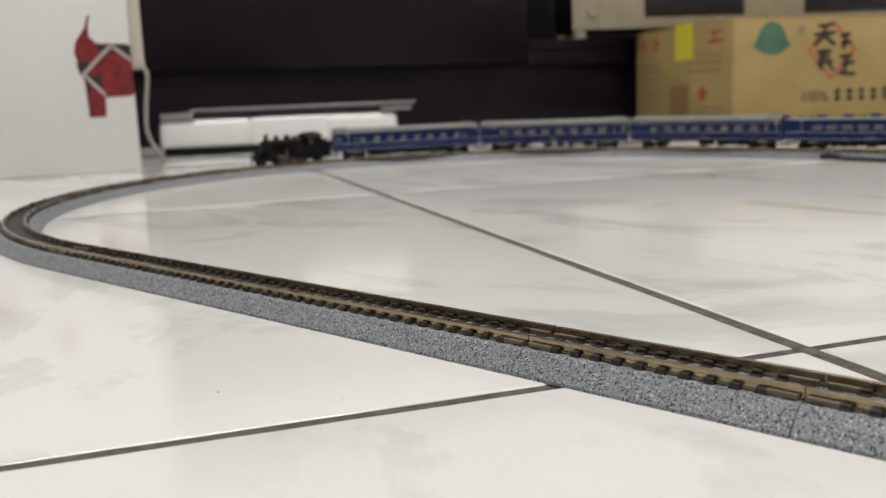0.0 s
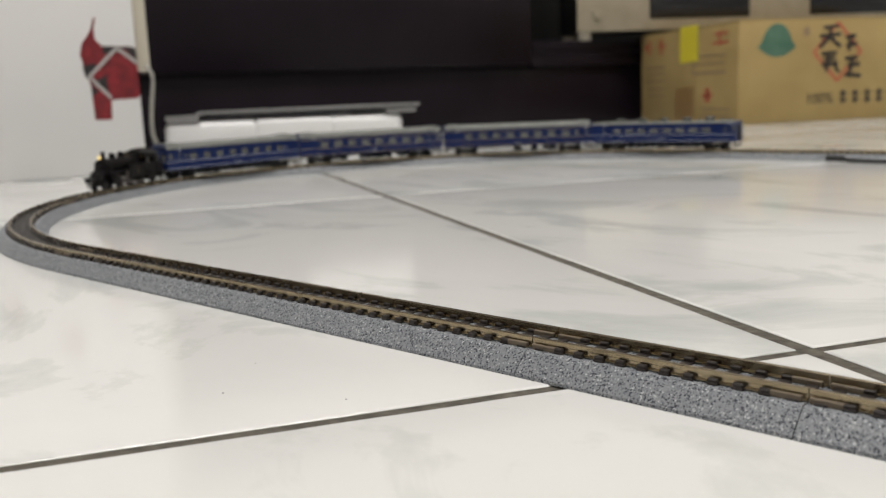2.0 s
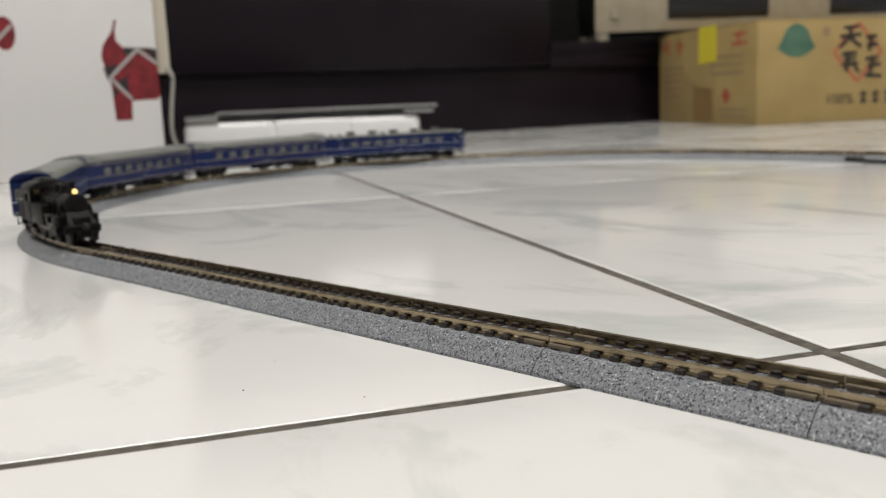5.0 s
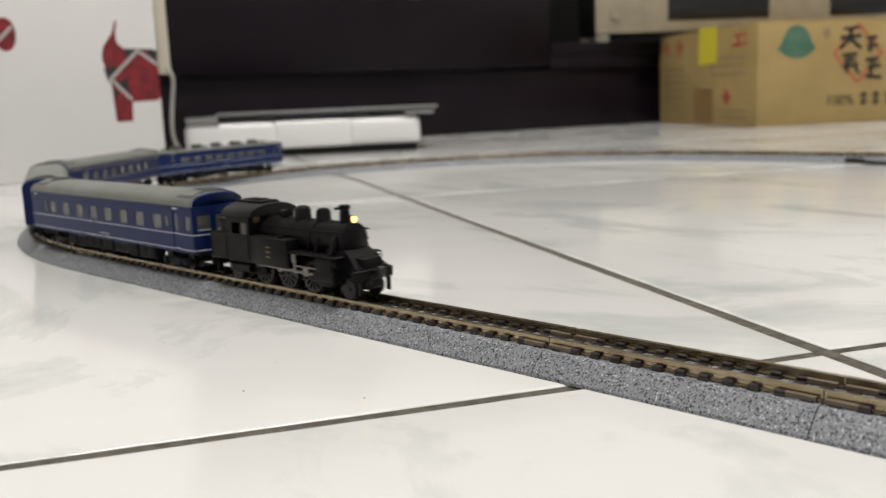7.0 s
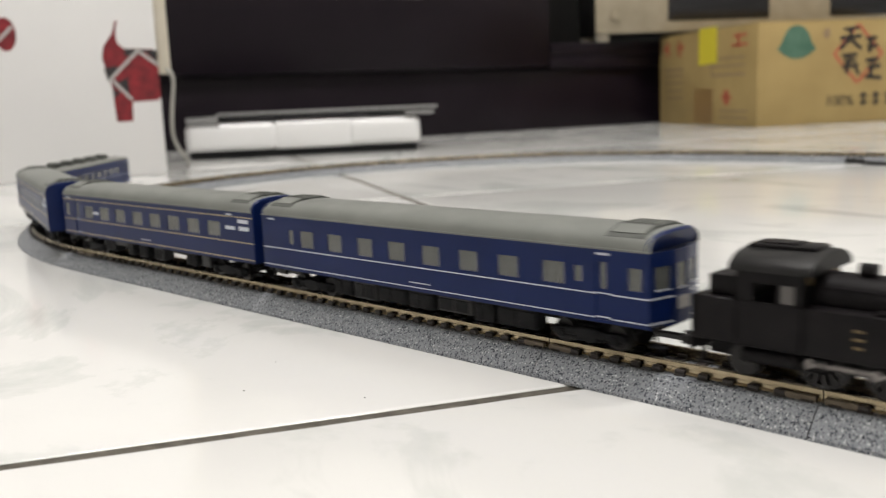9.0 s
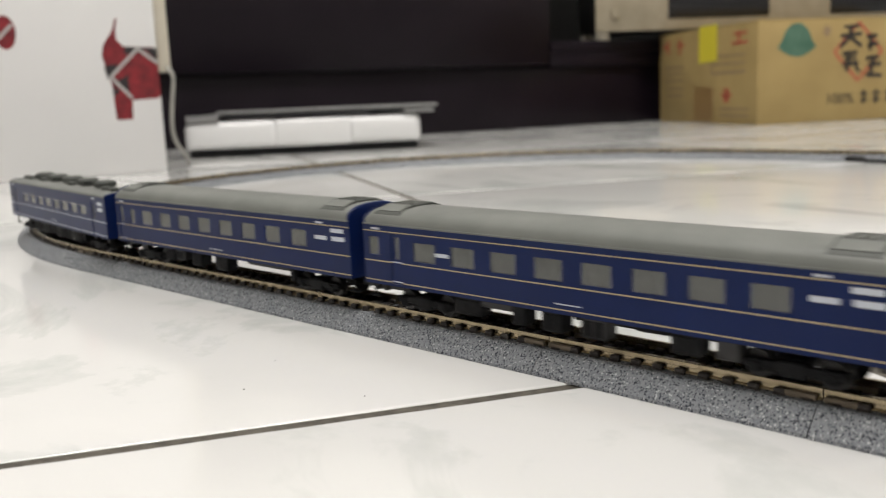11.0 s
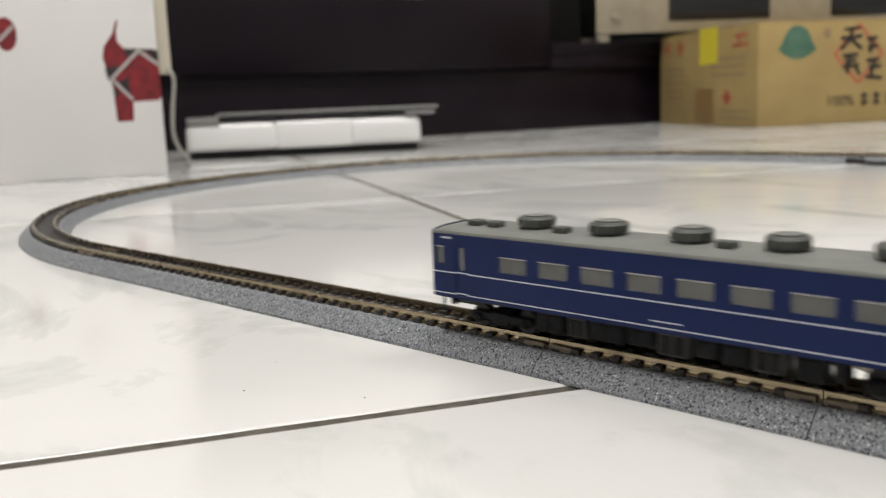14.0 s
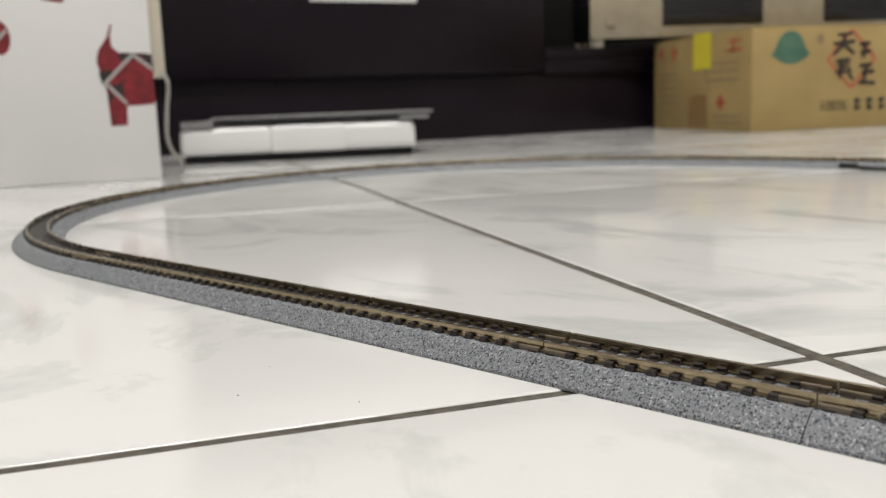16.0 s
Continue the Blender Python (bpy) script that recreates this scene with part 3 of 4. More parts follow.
def coach(length, windows, doors, line, boards, flat_roof, end_windows, label):
    """windows and doors: (x0, x1, z0, z1) on the side walls, from the coach's middle, forwards."""
    t = thing("passenger_coach", (0, 0, 0), label, "model coach", "coaches of the train")
    h = length / 2
    W, Z0, Z1 = 9.7, 14.3, 30.0
    holes = sorted(windows + doors)
    nose = h - 1.9 if end_windows else h    # where the side walls end: the driving end is bowed

    def bowed(bm):
        if end_windows:
            for q in bm.verts:
                if q.co.x > h - 1.3:
                    q.co.x -= max(0.0, abs(q.co.y) - 2.6) * 0.28
        return bm
    for sy in (-1, 1):
        y0, y1 = sorted((W * sy, (W - 0.7) * sy))
        part("side_wall", pierced(B(), -h, nose, Z0, Z1, y0, y1, holes), BLUE, t, "dark blue painted side", smooth=False)
    for sx in (-1, 1):
        holes_end = [(-8.2, -3.8, 21.8, 27.0), (-2.1, 2.1, 21.6, 27.2), (3.8, 8.2, 21.8, 27.0)] if end_windows and sx > 0 else [(-2.4, 2.4, 15.4, 26.8)]
        x0, x1 = sorted((h * sx, (h - 0.8) * sx))
        wide = W if end_windows and sx > 0 else W - 0.7
        bm = pierced(B(), -wide, wide, Z0, Z1, x0, x1, holes_end)
        for q in bm.verts:
            q.co = Vector((q.co.y, q.co.x, q.co.z))
        part("end_wall", bowed(bm), BLUE, t, smooth=False)
        if end_windows and sx > 0:
            for a, b, c, d in holes_end:
                part("window_pane", bowed(box(B(), h - 0.55, h - 0.3, a, b, c, d)), PANE, t)
                part("wiper", bowed(box(B(), h, h + 0.15, a + 0.4, b - 0.2, c + 0.15, c + 0.4)), WHITELINE, t, "pale wiper", smooth=False)
            part("end_door", box(B(), h, h + 0.25, -3.0, 3.0, 14.6, 20.8, 0.1, 1), BLUE, t)
            part("name_board", box(B(), h + 0.25, h + 0.4, -2.2, 2.2, 17.6, 20.2), PRINTGLINT, t, "pale train sign")
        else:
            part("gangway", box(B(), h * sx - 0.7, h * sx + 0.7, -3.0, 3.0, 14.6, 27.6, 0.3, 1), UNDER, t, "black gangway bellows")
    # openings
    for a, b, c, d in windows:
        for sy in (-1, 1):
            y0, y1 = sorted(((W - 0.45) * sy, (W - 0.2) * sy))
            pane = part("window_pane", box(B(), a, b, y0, y1, c, d), PANE, t)
            # a pale strip along each pane's top paints in its reflection
            if flat_roof:
                y0, y1 = sorted(((W - 0.3) * sy, (W + 0.04) * sy))
                part("pane_glint", box(B(), a, b, y0, y1, d - 0.22, d), PRINTGLINT, pane, "pale strip standing for the reflection along the pane top", smooth=False)
    for a, b, c, d in doors:
        for sy in (-1, 1):
            y0, y1 = sorted(((W - 0.5) * sy, (W - 0.22) * sy))
            bm = B()
            m = (a + b) / 2
            box(bm, a, b, y0, y1, c, c + (d - c) * 0.5)
            box(bm, a, m - 0.75, y0, y1, c + (d - c) * 0.5, d)
            box(bm, m + 0.75, b, y0, y1, c + (d - c) * 0.5, d)
            box(bm, m - 0.75, m + 0.75, y0, y1, d - 0.9, d)
            door = part("door", bm, BLUE, t, "folding blue door", smooth=False)
            e0, e1 = sorted(((W - 0.22) * sy, (W - 0.1) * sy))
            for z in (20.5, 15.4):
                part("door_stripe", box(B(), a, b, e0, e1, z, z + 0.24), WHITELINE, door, "pale stripe across the door", smooth=False)
            part("door_pane", box(B(), m - 0.75, m + 0.75, y0 + 0.05, y1 - 0.05, c + (d - c) * 0.5, d - 0.9), PANE, door)
    bm = box(B(), -h + 3, h - 3, -6.2, 6.2, 14.8, 25.6)
    x = -h + 4.0
    while x < h - 6:
        box(bm, x, x + 1.5, -8.2, 8.2, 15.0, 26.6)
        box(bm, x + 2.2, x + 4.4, -7.6, 7.6, 15.0, 23.6)
        x += 6.3
    part("interior", bm, SEATS, t, "pale beige seats and partitions", smooth=False)
    part("floor_pan", box(B(), -h + 0.8, h - 0.8, -W + 0.7, W - 0.7, 14.0, 14.8), UNDER, t)
    # stripes stop at the doors
    for sy in (-1, 1):
        levels = [(20.35, 0.26), (15.2, 0.24)] + ([(28.2, 0.24)] if line is GOLDLINE else [])
        for z, w in levels:
            y0, y1 = sorted((W * sy, (W + 0.07) * sy))
            x = -h + 0.2
            for a, b, c, d in sorted(doors) if z < 28 else []:
                part("stripe", box(B(), x, a, y0, y1, z, z + w), line, t, smooth=False)
                x = b
            part("stripe", box(B(), x, nose - 0.1, y0, y1, z, z + w), line, t, smooth=False)
    if end_windows:
        for z in (20.3, 15.15):
            part("stripe", bowed(box(B(), h, h + 0.07, -W, -3.1, z, z + 0.34)), line, t, smooth=False)
            part("stripe", bowed(box(B(), h, h + 0.07, 3.1, W, z, z + 0.34)), line, t, smooth=False)
    # roof
    top = 31.5 if flat_roof else 34.3
    part("roof", bowed(loft(B(), [roof_section(x, W + 0.05, Z1, Z1 + (top - Z1) * f) for x, f in ((-h + 0.7, 0.8), (-h + 1.6, 0.95), (-h + 3.0, 1.0), (h - 3.0, 1.0), (h - 1.6, 0.95), (h - 0.7, 0.8))])), ROOF, t, "plain grey roof")
    for sx in (-1, 1):
        ends = [(h - 0.75, 1.0), (h - 0.25, 0.97), (h, 0.88)]
        part("roof_end", bowed(loft(B(), [roof_section(x * sx, W + 0.06 - 0.6 * (1.0 - f), Z1 - 0.02, Z1 + (top + 0.02 - Z1) * f) for x, f in ends])), BLUE, t, "blue arch over the end")
    for sy in (-1, 1):
        y0, y1 = sorted((W * sy, (W + 0.3) * sy))
        part("gutter", box(B(), -h + 0.3, nose - 0.3, y0, y1, Z1 - 0.1, Z1 + 0.3), ROOF, t, smooth=False)
    if flat_roof:
        for i in range(5):
            x = -h + 25 + i * 19.9
            bm = B()
            lathe(bm, (x, 0, top - 0.5), [(3.4, 0), (3.4, 0.9), (4.4, 1.1), (4.5, 2.7), (3.9, 3.3)], 8)
            unit = part("ac_unit", bm, DARKROOF, t, "grey octagonal roof air conditioner")
            bm = B()
            lathe(bm, (x, 0, top + 2.75), [(2.9, 0), (2.9, 0.35), (2.3, 0.45)], 20)
            part("fan_grille", bm, ROOF, unit)
        for x in (-h + 9, -h + 15, -h + 34.5, -h + 74, -h + 114, -h + 122):
            part("roof_vent", box(B(), x - 1.9, x + 1.9, -4.6, -1.6, top - 0.7, top + 1.3, 0.4), DARKROOF, t, "small grey roof vent")
    else:
        for sx in (-1, 1):
            x0, x1 = sorted(((h - 3.4) * sx, (h - 13.0) * sx))
            bm = B()
            loft(bm, [[Vector((x, y, z)) for y, z in ((-8.6, 31.4), (-8.6, 32.7), (-8.0, 33.2), (-3.6, 34.75), (3.6, 34.75), (8.0, 33.2), (8.6, 32.7), (8.6, 31.4))] for x in (x0, x1)])
            panel = part("roof_panel", bm, DARKROOF, t, "dark grey cooler cover")
            for sy in (-1, 1):
                tilt = Matrix.Translation((0, 5.8 * sy, 34.02)) @ Matrix.Rotation(math.atan2(-1.55 * sy, 4.4), 4, "X")
                part("cover_sheet", box(B(), x0 + 0.8, x1 - 0.8, -1.9, 1.9, -0.02, 0.16, m=tilt), ROOF, panel, smooth=False)
            for k in range(4):
                xx = x0 + 1.2 + k * 2.2
                part("slat", box(B(), xx, xx + 0.6, -3.0, 3.0, 34.7, 35.0), ROOF, panel, smooth=False)
    for x, z, w, tall in boards:
        part("number_board", box(B(), h + x, h + x + w, -W - 0.12, -W, z, z + tall), WHITELINE, t, "white destination board", smooth=False)
    # lettering too small to read, beside the ends
    for sy in (-1, 1):
        y0, y1 = sorted((W * sy, (W + 0.05) * sy))
        for x in (-h + 3.2, h - 14.5):
            part("lettering", box(B(), x, x + 3.2, y0, y1, 28.7, 29.2), WHITELINE, t, smooth=False)
        part("lettering", box(B(), -4, 3, y0, y1, 16.4, 16.65), WHITELINE, t, smooth=False)
    # underneath
    part("underframe", box(B(), -h + 2, h - 2, -4.5, 4.5, 13.2, 14.2, 0.3, 1), UNDER, t)
    if len(boards) > 3:
        blocks = [(31, 39.5, 9.6), (39.6, 49, 12.3), (49.1, 53.2, 9.4), (57.6, 63.6, 9.3), (68.4, 75, 9.4), (82, 90, 12.9), (90.1, 97, 9.6), (100, 105, 10.0)]
    elif line is GOLDLINE:
        blocks = [(31, 37.5, 9.6), (38, 43.4, 10.2), (48.5, 54.4, 9.4), (62.8, 70.0, 9.2), (82.5, 103.2, 12.9), (103.3, 105.5, 10.0)]
    else:
        rnd = random.Random(int(length * 10))
        blocks, x = [], 30.5
        while x < 2 * h - 33:
            w = min(rnd.uniform(5, 12), 2 * h - 31 - x)
            blocks.append((x, x + w, rnd.uniform(8.9, 10.2)))
            x += w + rnd.uniform(0.4, 1.6)
    for k, (x0, x1, low) in enumerate(blocks):
        for sy in (-1, 1):
            y0, y1 = sorted((4.0 * sy, 8.2 * sy))
            unit = part("equipment_box", box(B(), x0 - h, x1 - h, y0, y1, low, 14.2, 0.35, 1), UNDERGREY if k % 3 == 1 else UNDER, t)
            if x1 - x0 > 5 and low < 11:
                y0, y1 = sorted((8.2 * sy, 8.45 * sy))
                part("cover", box(B(), x0 - h + 0.8, (x0 + x1) / 2 - h - 0.3, y0, y1, low + 0.6, 13.4, 0.1, 1), UNDER, unit)
                part("cover", box(B(), (x0 + x1) / 2 - h + 0.3, x1 - h - 0.8, y0, y1, low + 0.6, 13.4, 0.1, 1), UNDER, unit)
    bogie(t, -h + 19)
    bogie(t, h - 19)
    for sx in (-1, 1):
        bm = B()
        box(bm, min((h - 6) * sx, (h + 2.1) * sx), max((h - 6) * sx, (h + 2.1) * sx), -0.8, 0.8, 10.6, 11.8, 0.2, 1)
        box(bm, min((h + 0.6) * sx, (h + 2.1) * sx), max((h + 0.6) * sx, (h + 2.1) * sx), -1.9, 1.9, 10.2, 12.2, 0.3, 1)
        part("coupler", bm, COUPLER, t)
        bm = B()
        for sy in (-1, 1):
            rod(bm, ((h - 1.4) * sx, 7.6 * sy, 10.4), ((h - 1.4) * sx, 7.6 * sy, 13.6), 0.3, n=6)
            box(bm, (h - 1.4) * sx - 1.8, (h - 1.4) * sx + 1.8, 7.2 * sy - 0.7, 7.2 * sy + 0.7, 10.2, 10.6)
        part("step", bm, UNDER, t, smooth=False)
    return t


def spoked(bm, y0, y1, radii=(0.7, 1.4, 3.85, 4.65), n=24):
    """A wheel in one sheet: hub, twelve spokes and rim, between y0 and y1."""
    made = {}

    def v(k, i, y):
        if (k, i % n, y) not in made:
            a = 2 * math.pi * (i % n) / n
            made[k, i % n, y] = bm.verts.new((radii[k] * math.cos(a), y, radii[k] * math.sin(a)))
        return made[k, i % n, y]

    def solid(k, i):
        return 0 <= k < 3 and (k != 1 or i % 2 == 0)
    for k in range(3):
        for i in range(n):
            if not solid(k, i):
                continue
            for y in (y0, y1):
                bm.faces.new((v(k, i, y), v(k + 1, i, y), v(k + 1, i + 1, y), v(k, i + 1, y)))
            for near, (p, q) in (((k - 1, i), ((k, i), (k, i + 1))), ((k + 1, i), ((k + 1, i), (k + 1, i + 1))), ((k, i - 1), ((k, i), (k + 1, i))), ((k, i + 1), ((k, i + 1), (k + 1, i + 1)))):
                if not solid(*near):
                    bm.faces.new((v(*p, y0), v(*q, y0), v(*q, y1), v(*p, y1)))
    return bm


def locomotive():
    t = thing("steam_locomotive", (0, 0, 0), "small black tank steam locomotive with a lit headlight", "model locomotive")
    AX = 23.4
    bm = B()
    rod(bm, (-15, 0, AX), (15, 0, AX), 4.9, n=32)
    for x in (-6, 1.9, 7, 15):
        rod(bm, (x - 0.25, 0, AX), (x + 0.25, 0, AX), 5.03, n=32)
    part("boiler", bm, LOCO, t)
    bm = B()
    rod(bm, (15, 0, AX), (25.2, 0, AX), 5.0, n=32)
    rod(bm, (25.1, 0, AX), (26.0, 0, AX), 5.0, 3.5, n=32)
    rod(bm, (25.8, 0, AX), (26.5, 0, AX), 3.3, 1.7, n=20)
    for k in range(6):
        a = k * math.pi / 3
        rod(bm, (25.5, 4.2 * math.cos(a), AX + 4.2 * math.sin(a)), (26.1, 4.2 * math.cos(a), AX + 4.2 * math.sin(a)), 0.35, n=6)
    part("smokebox", bm, LOCO, t)
    chimney = part("chimney", lathe(B(), (21.5, 0, 26.8), [(2.5, 0), (1.6, 1.5), (1.35, 5.0), (1.7, 5.3), (1.7, 6.3), (1.2, 6.35), (1.1, 5.0)], 20), LOCO, t)
    part("blower_pipe", rod(B(), (18.4, -0.9, 32.0), (20.6, -0.6, 32.2), 0.4, n=8), LOCO, chimney)
    part("sand_dome", lathe(B(), (11.8, 0, 26.8), [(2.9, 0), (2.25, 1.1), (2.15, 3.7), (1.75, 4.6), (0.9, 5.0), (0.2, 5.05)], 20), LOCO, t)
    part("steam_dome", lathe(B(), (1.9, 0, 26.8), [(3.3, 0), (2.65, 1.1), (2.55, 3.8), (2.0, 4.8), (1.1, 5.25), (0.2, 5.3)], 20), LOCO, t)
    part("whistle", rod(B(), (-2.4, 1.4, 27.4), (-2.4, 1.4, 30.8), 0.5, n=10), GOLD, t, "brass whistle")
    bm = rod(B(), (-7.6, -0.6, 29.2), (-4.6, -0.6, 29.2), 1.25, n=16)
    rod(bm, (-5.8, -0.6, 27.4), (-5.8, -0.6, 29.0), 0.7, n=10)
    part("generator", bm, LOCO, t)
    # the cab stands between the side tanks and the bunker, with flush lower sides
    cab = part("cab", box(B(), -26.8, -15.2, -8.4, 8.4, 14.0, 22.0), LOCO, t)
    for sy in (-1, 1):
        y0, y1 = sorted((8.7 * sy, 8.1 * sy))
        part("cab_side", pierced(B(), -27, -14.6, 22.6, 28.9, y0, y1, [(-23.9, -19.2, 22.9, 26.4), (-18.8, -16.0, 22.9, 26.4)]), LOCO, cab, smooth=False)
        # forward cab pane, its reflection painted as flat grey
        y0, y1 = sorted((8.5 * sy, 8.3 * sy))
        part("cab_pane", box(B(), -18.8, -16.0, y0, y1, 22.9, 26.4), PALEPANE, cab, "cab pane coloured pale for its reflection", smooth=False)
        y0, y1 = sorted((8.7 * sy, 8.95 * sy))
        part("window_ledge", box(B(), -24.3, -15.6, y0, y1, 22.5, 22.9), LOCO, cab, smooth=False)
    part("cab_front", box(B(), -15.2, -14.6, -8.1, 8.1, 22.0, 29.4), LOCO, cab, smooth=False)
    part("cab_back", box(B(), -27, -26.4, -8.1, 8.1, 22.0, 29.4), LOCO, cab, smooth=False)
    for y in (-5.6, 5.6):
        part("front_window", rod(B(), (-14.6, y, 27.6), (-14.35, y, 27.6), 1.3, n=16), GOLD, cab, "brass-rimmed round window")
    roof = part("cab_roof", loft(B(), [roof_section(x, 9.35 * k, 28.5, 28.5 + 3.7 * f, 18, 2.15) for x, k, f in ((-28.5, 0.985, 0.93), (-28.1, 1.0, 1.0), (-13.1, 1.0, 1.0), (-12.7, 0.985, 0.93))]), CABROOF, t, "black arched roof, colour lifted for the ceiling it reflects")
    part("roof_hatch", box(B(), -27.4, -14.2, -3.4, 3.4, 31.6, 32.8, 0.5), LOCO, roof, "raised roof ventilator")
    part("roof_hatch", box(B(), -25.4, -18.4, -2.3, 2.3, 32.7, 33.1, 0.3), LOCO, roof)
    bunker = part("coal_bunker", box(B(), -36.2, -27.02, -8.95, 8.95, 14.2, 22.8, 0.3, 1), LOCO, t)
    part("coal_hopper", box(B(), -33.8, -27.02, -6.6, 6.6, 22.7, 26.8, 0.5), LOCO, bunker, "raised black coal hopper")
    for sy in (-1, 1):
        y0, y1 = sorted((8.3 * sy, 8.98 * sy))
        part("lower_side", box(B(), -26.98, -14.62, y0, y1, 14.2, 22.78, 0.15, 1), LOCO, cab)
        y0, y1 = sorted((4.6 * sy, 9.0 * sy))
        tank = part("side_tank", box(B(), -14.58, 4.9, y0, y1, 14.2, 22.8, 0.35), LOCO, t)
        part("tank_cap", rod(B(), (-1.5, 6.8 * sy, 22.8), (-1.5, 6.8 * sy, 23.4), 1.3, n=16), LOCO, tank)
        y0, y1 = sorted((9.0 * sy, 9.1 * sy))
        for z, w in ((19.8, 1.7), (18.3, 1.9), (16.8, 1.5)):
            part("number_bar", box(B(), -4.6 - w / 2, -4.6 + w / 2, y0, y1, z, z + 0.45), GOLD, tank, "small brass plate", smooth=False)
        for x in (-36.0, -27.3, -14.9):
            part("grab_rail", rod(B(), (x + 0.5, 9.25 * sy, 15.4), (x + 0.5, 9.25 * sy, 21.6), 0.16, n=6), LOCO, tank)
        part("handrail", tube(B(), [(-12, 5.1 * sy, 26.2), (6, 5.15 * sy, 26.0), (25.6, 5.15 * sy, 26.0)], 0.22, 6), LOCO, t)
        part("air_tank", rod(B(), (-26, 7.3 * sy, 12.3), (-15.5, 7.3 * sy, 12.3), 1.5, n=16), LOCO, t)
    part("running_board", box(B(), 4.9, 26.4, -8.7, 8.7, 18.9, 19.5, 0.2, 1), LOCO, t)
    bm = B()
    loft(bm, [[Vector((x, -y, z)), Vector((x, y, z)), Vector((x, y, low)), Vector((x, -y, low))] for x, y, z, low in ((23.6, 4.6, 21.3, 17.0), (26.2, 4.6, 20.9, 14.4), (29.0, 5.0, 18.6, 13.2), (31.8, 5.8, 16.4, 12.8), (32.6, 6.0, 16.2, 12.8))])
    part("front_apron", bm, LOCO, t, smooth=False)
    for sy in (-1, 1):
        part("valve_chest", rod(B(), (17.2, 6.9 * sy, 17.4), (26.2, 6.9 * sy, 17.4), 1.5, n=16), LOCO, t)
        part("feed_pipe", tube(B(), [(15.4, 5.0 * sy, 24), (15.0, 6.0 * sy, 21.6), (15.2, 6.4 * sy, 19.4)], 0.35, 6), LOCO, t)
        part("sand_pipe", tube(B(), [(11.8, 2.1 * sy, 28.4), (11.2, 4.8 * sy, 25), (10.6, 5.2 * sy, 21.6), (10.2, 5.4 * sy, 19.4)], 0.3, 6), LOCO, t)
        part("steam_pipe", tube(B(), [(22.4, 4.0 * sy, 25), (22.6, 5.8 * sy, 22.4), (22.4, 6.6 * sy, 19.4)], 0.9, 10), LOCO, t)
        bm = box(B(), 6.1, 7.3, min(7.4 * sy, 8.0 * sy), max(7.4 * sy, 8.0 * sy), 13.0, 16.8, 0.25, 1)
        box(bm, 5.7, 7.5, min(7.2 * sy, 8.2 * sy), max(7.2 * sy, 8.2 * sy), 16.2, 18.9, 0.2, 1)
        part("valve_bracket", bm, STEEL, t, "dull steel valve gear bracket")
        bm = box(B(), 6.0, 17.4, 8.0 * sy - 0.15, 8.0 * sy + 0.15, 13.4, 13.75)
        part("radius_rod", bm, STEEL, t, "dull steel radius rod", smooth=False)
        bm = box(B(), 32.2, 33.6, 5.2 * sy - 0.4, 5.2 * sy + 0.4, 9.0, 13.2, 0.15, 1)
        part("rail_guard", bm, LOCO, t)
    part("frame", box(B(), -35.4, 32.6, -3.2, 3.2, 10.2, 19, 0.3, 1), LOCO, t)
    part("ash_pan", box(B(), -22, -10, -6.5, 6.5, 10.5, 13.6, 0.5, 1), LOCO, t)
    part("saddle", box(B(), 18, 26.5, -5.2, 5.2, 13, 21, 0.6), LOCO, t)
    for sy in (-1, 1):
        bm = B()
        box(bm, 17.6, 25.0, min(5.4 * sy, 8.9 * sy), max(5.4 * sy, 8.9 * sy), 10.8, 19.0, 0.8)
        rod(bm, (17.0, 7.1 * sy, 13.6), (25.8, 7.1 * sy, 13.6), 2.2, n=18)
        part("cylinder", bm, LOCO, t)
        bm = B()
        box(bm, 7.0, 17.6, 7.4 * sy - 0.3, 7.4 * sy + 0.3, 15.0, 15.5)
        part("slide_bar", bm, STEEL, t, "bright steel slide bar", smooth=False)
        bm = B()
        box(bm, -35.6, -32, 7.0 * sy - 0.8, 7.0 * sy + 0.8, 9.2, 9.7)
        box(bm, -34.6, -34.2, 7.0 * sy - 0.8, 7.0 * sy + 0.8, 9.6, 14.3)
        part("step", bm, LOCO, t, smooth=False)
    bm = B()
    box(bm, 32.2, 33.3, -8.0, 7.0, 12.8, 15.9, 0.3, 1)
    part("front_beam", bm, LOCO, t)
    part("rear_beam", box(B(), -37.0, -36.0, -8.4, 8.4, 11.6, 15.0, 0.3, 1), LOCO, t)
    bm = B()
    box(bm, 33.0, 35.8, -0.8, 0.8, 14.2, 15.8, 0.3, 1)
    box(bm, 34.8, 36.8, -1.2, 1.3, 14.0, 16.8, 0.5, 1)
    box(bm, 33.4, 34.0, -2.2, -1.8, 11.6, 14.0, 0.2, 1)
    part("front_coupler", bm, COUPLER, t)
    part("rear_coupler", box(B(), -43.2, -34, -0.9, 0.9, 10.5, 12.0, 0.3, 1), COUPLER, t)
    part("marker_post", rod(B(), (32.7, -7.4, 15.8), (32.7, -7.4, 17.2), 0.2, n=6), LOCO, t)
    part("marker_post", rod(B(), (32.8, 3.0, 16.4), (32.8, 3.0, 20.6), 0.2, n=6), LOCO, t)
    bm = B()
    rod(bm, (23.2, 0, 29.3), (25.4, 0, 29.3), 0.9, 1.15, n=18)
    box(bm, 23.6, 24.6, -0.6, 0.6, 27.6, 29.0)
    lamp = part("headlight", bm, LOCO, t)
    part("headlight_lens", rod(B(), (25.4, 0, 29.3), (25.65, 0, 29.3), 1.0, n=18), LENS, lamp, "glowing yellow lens")
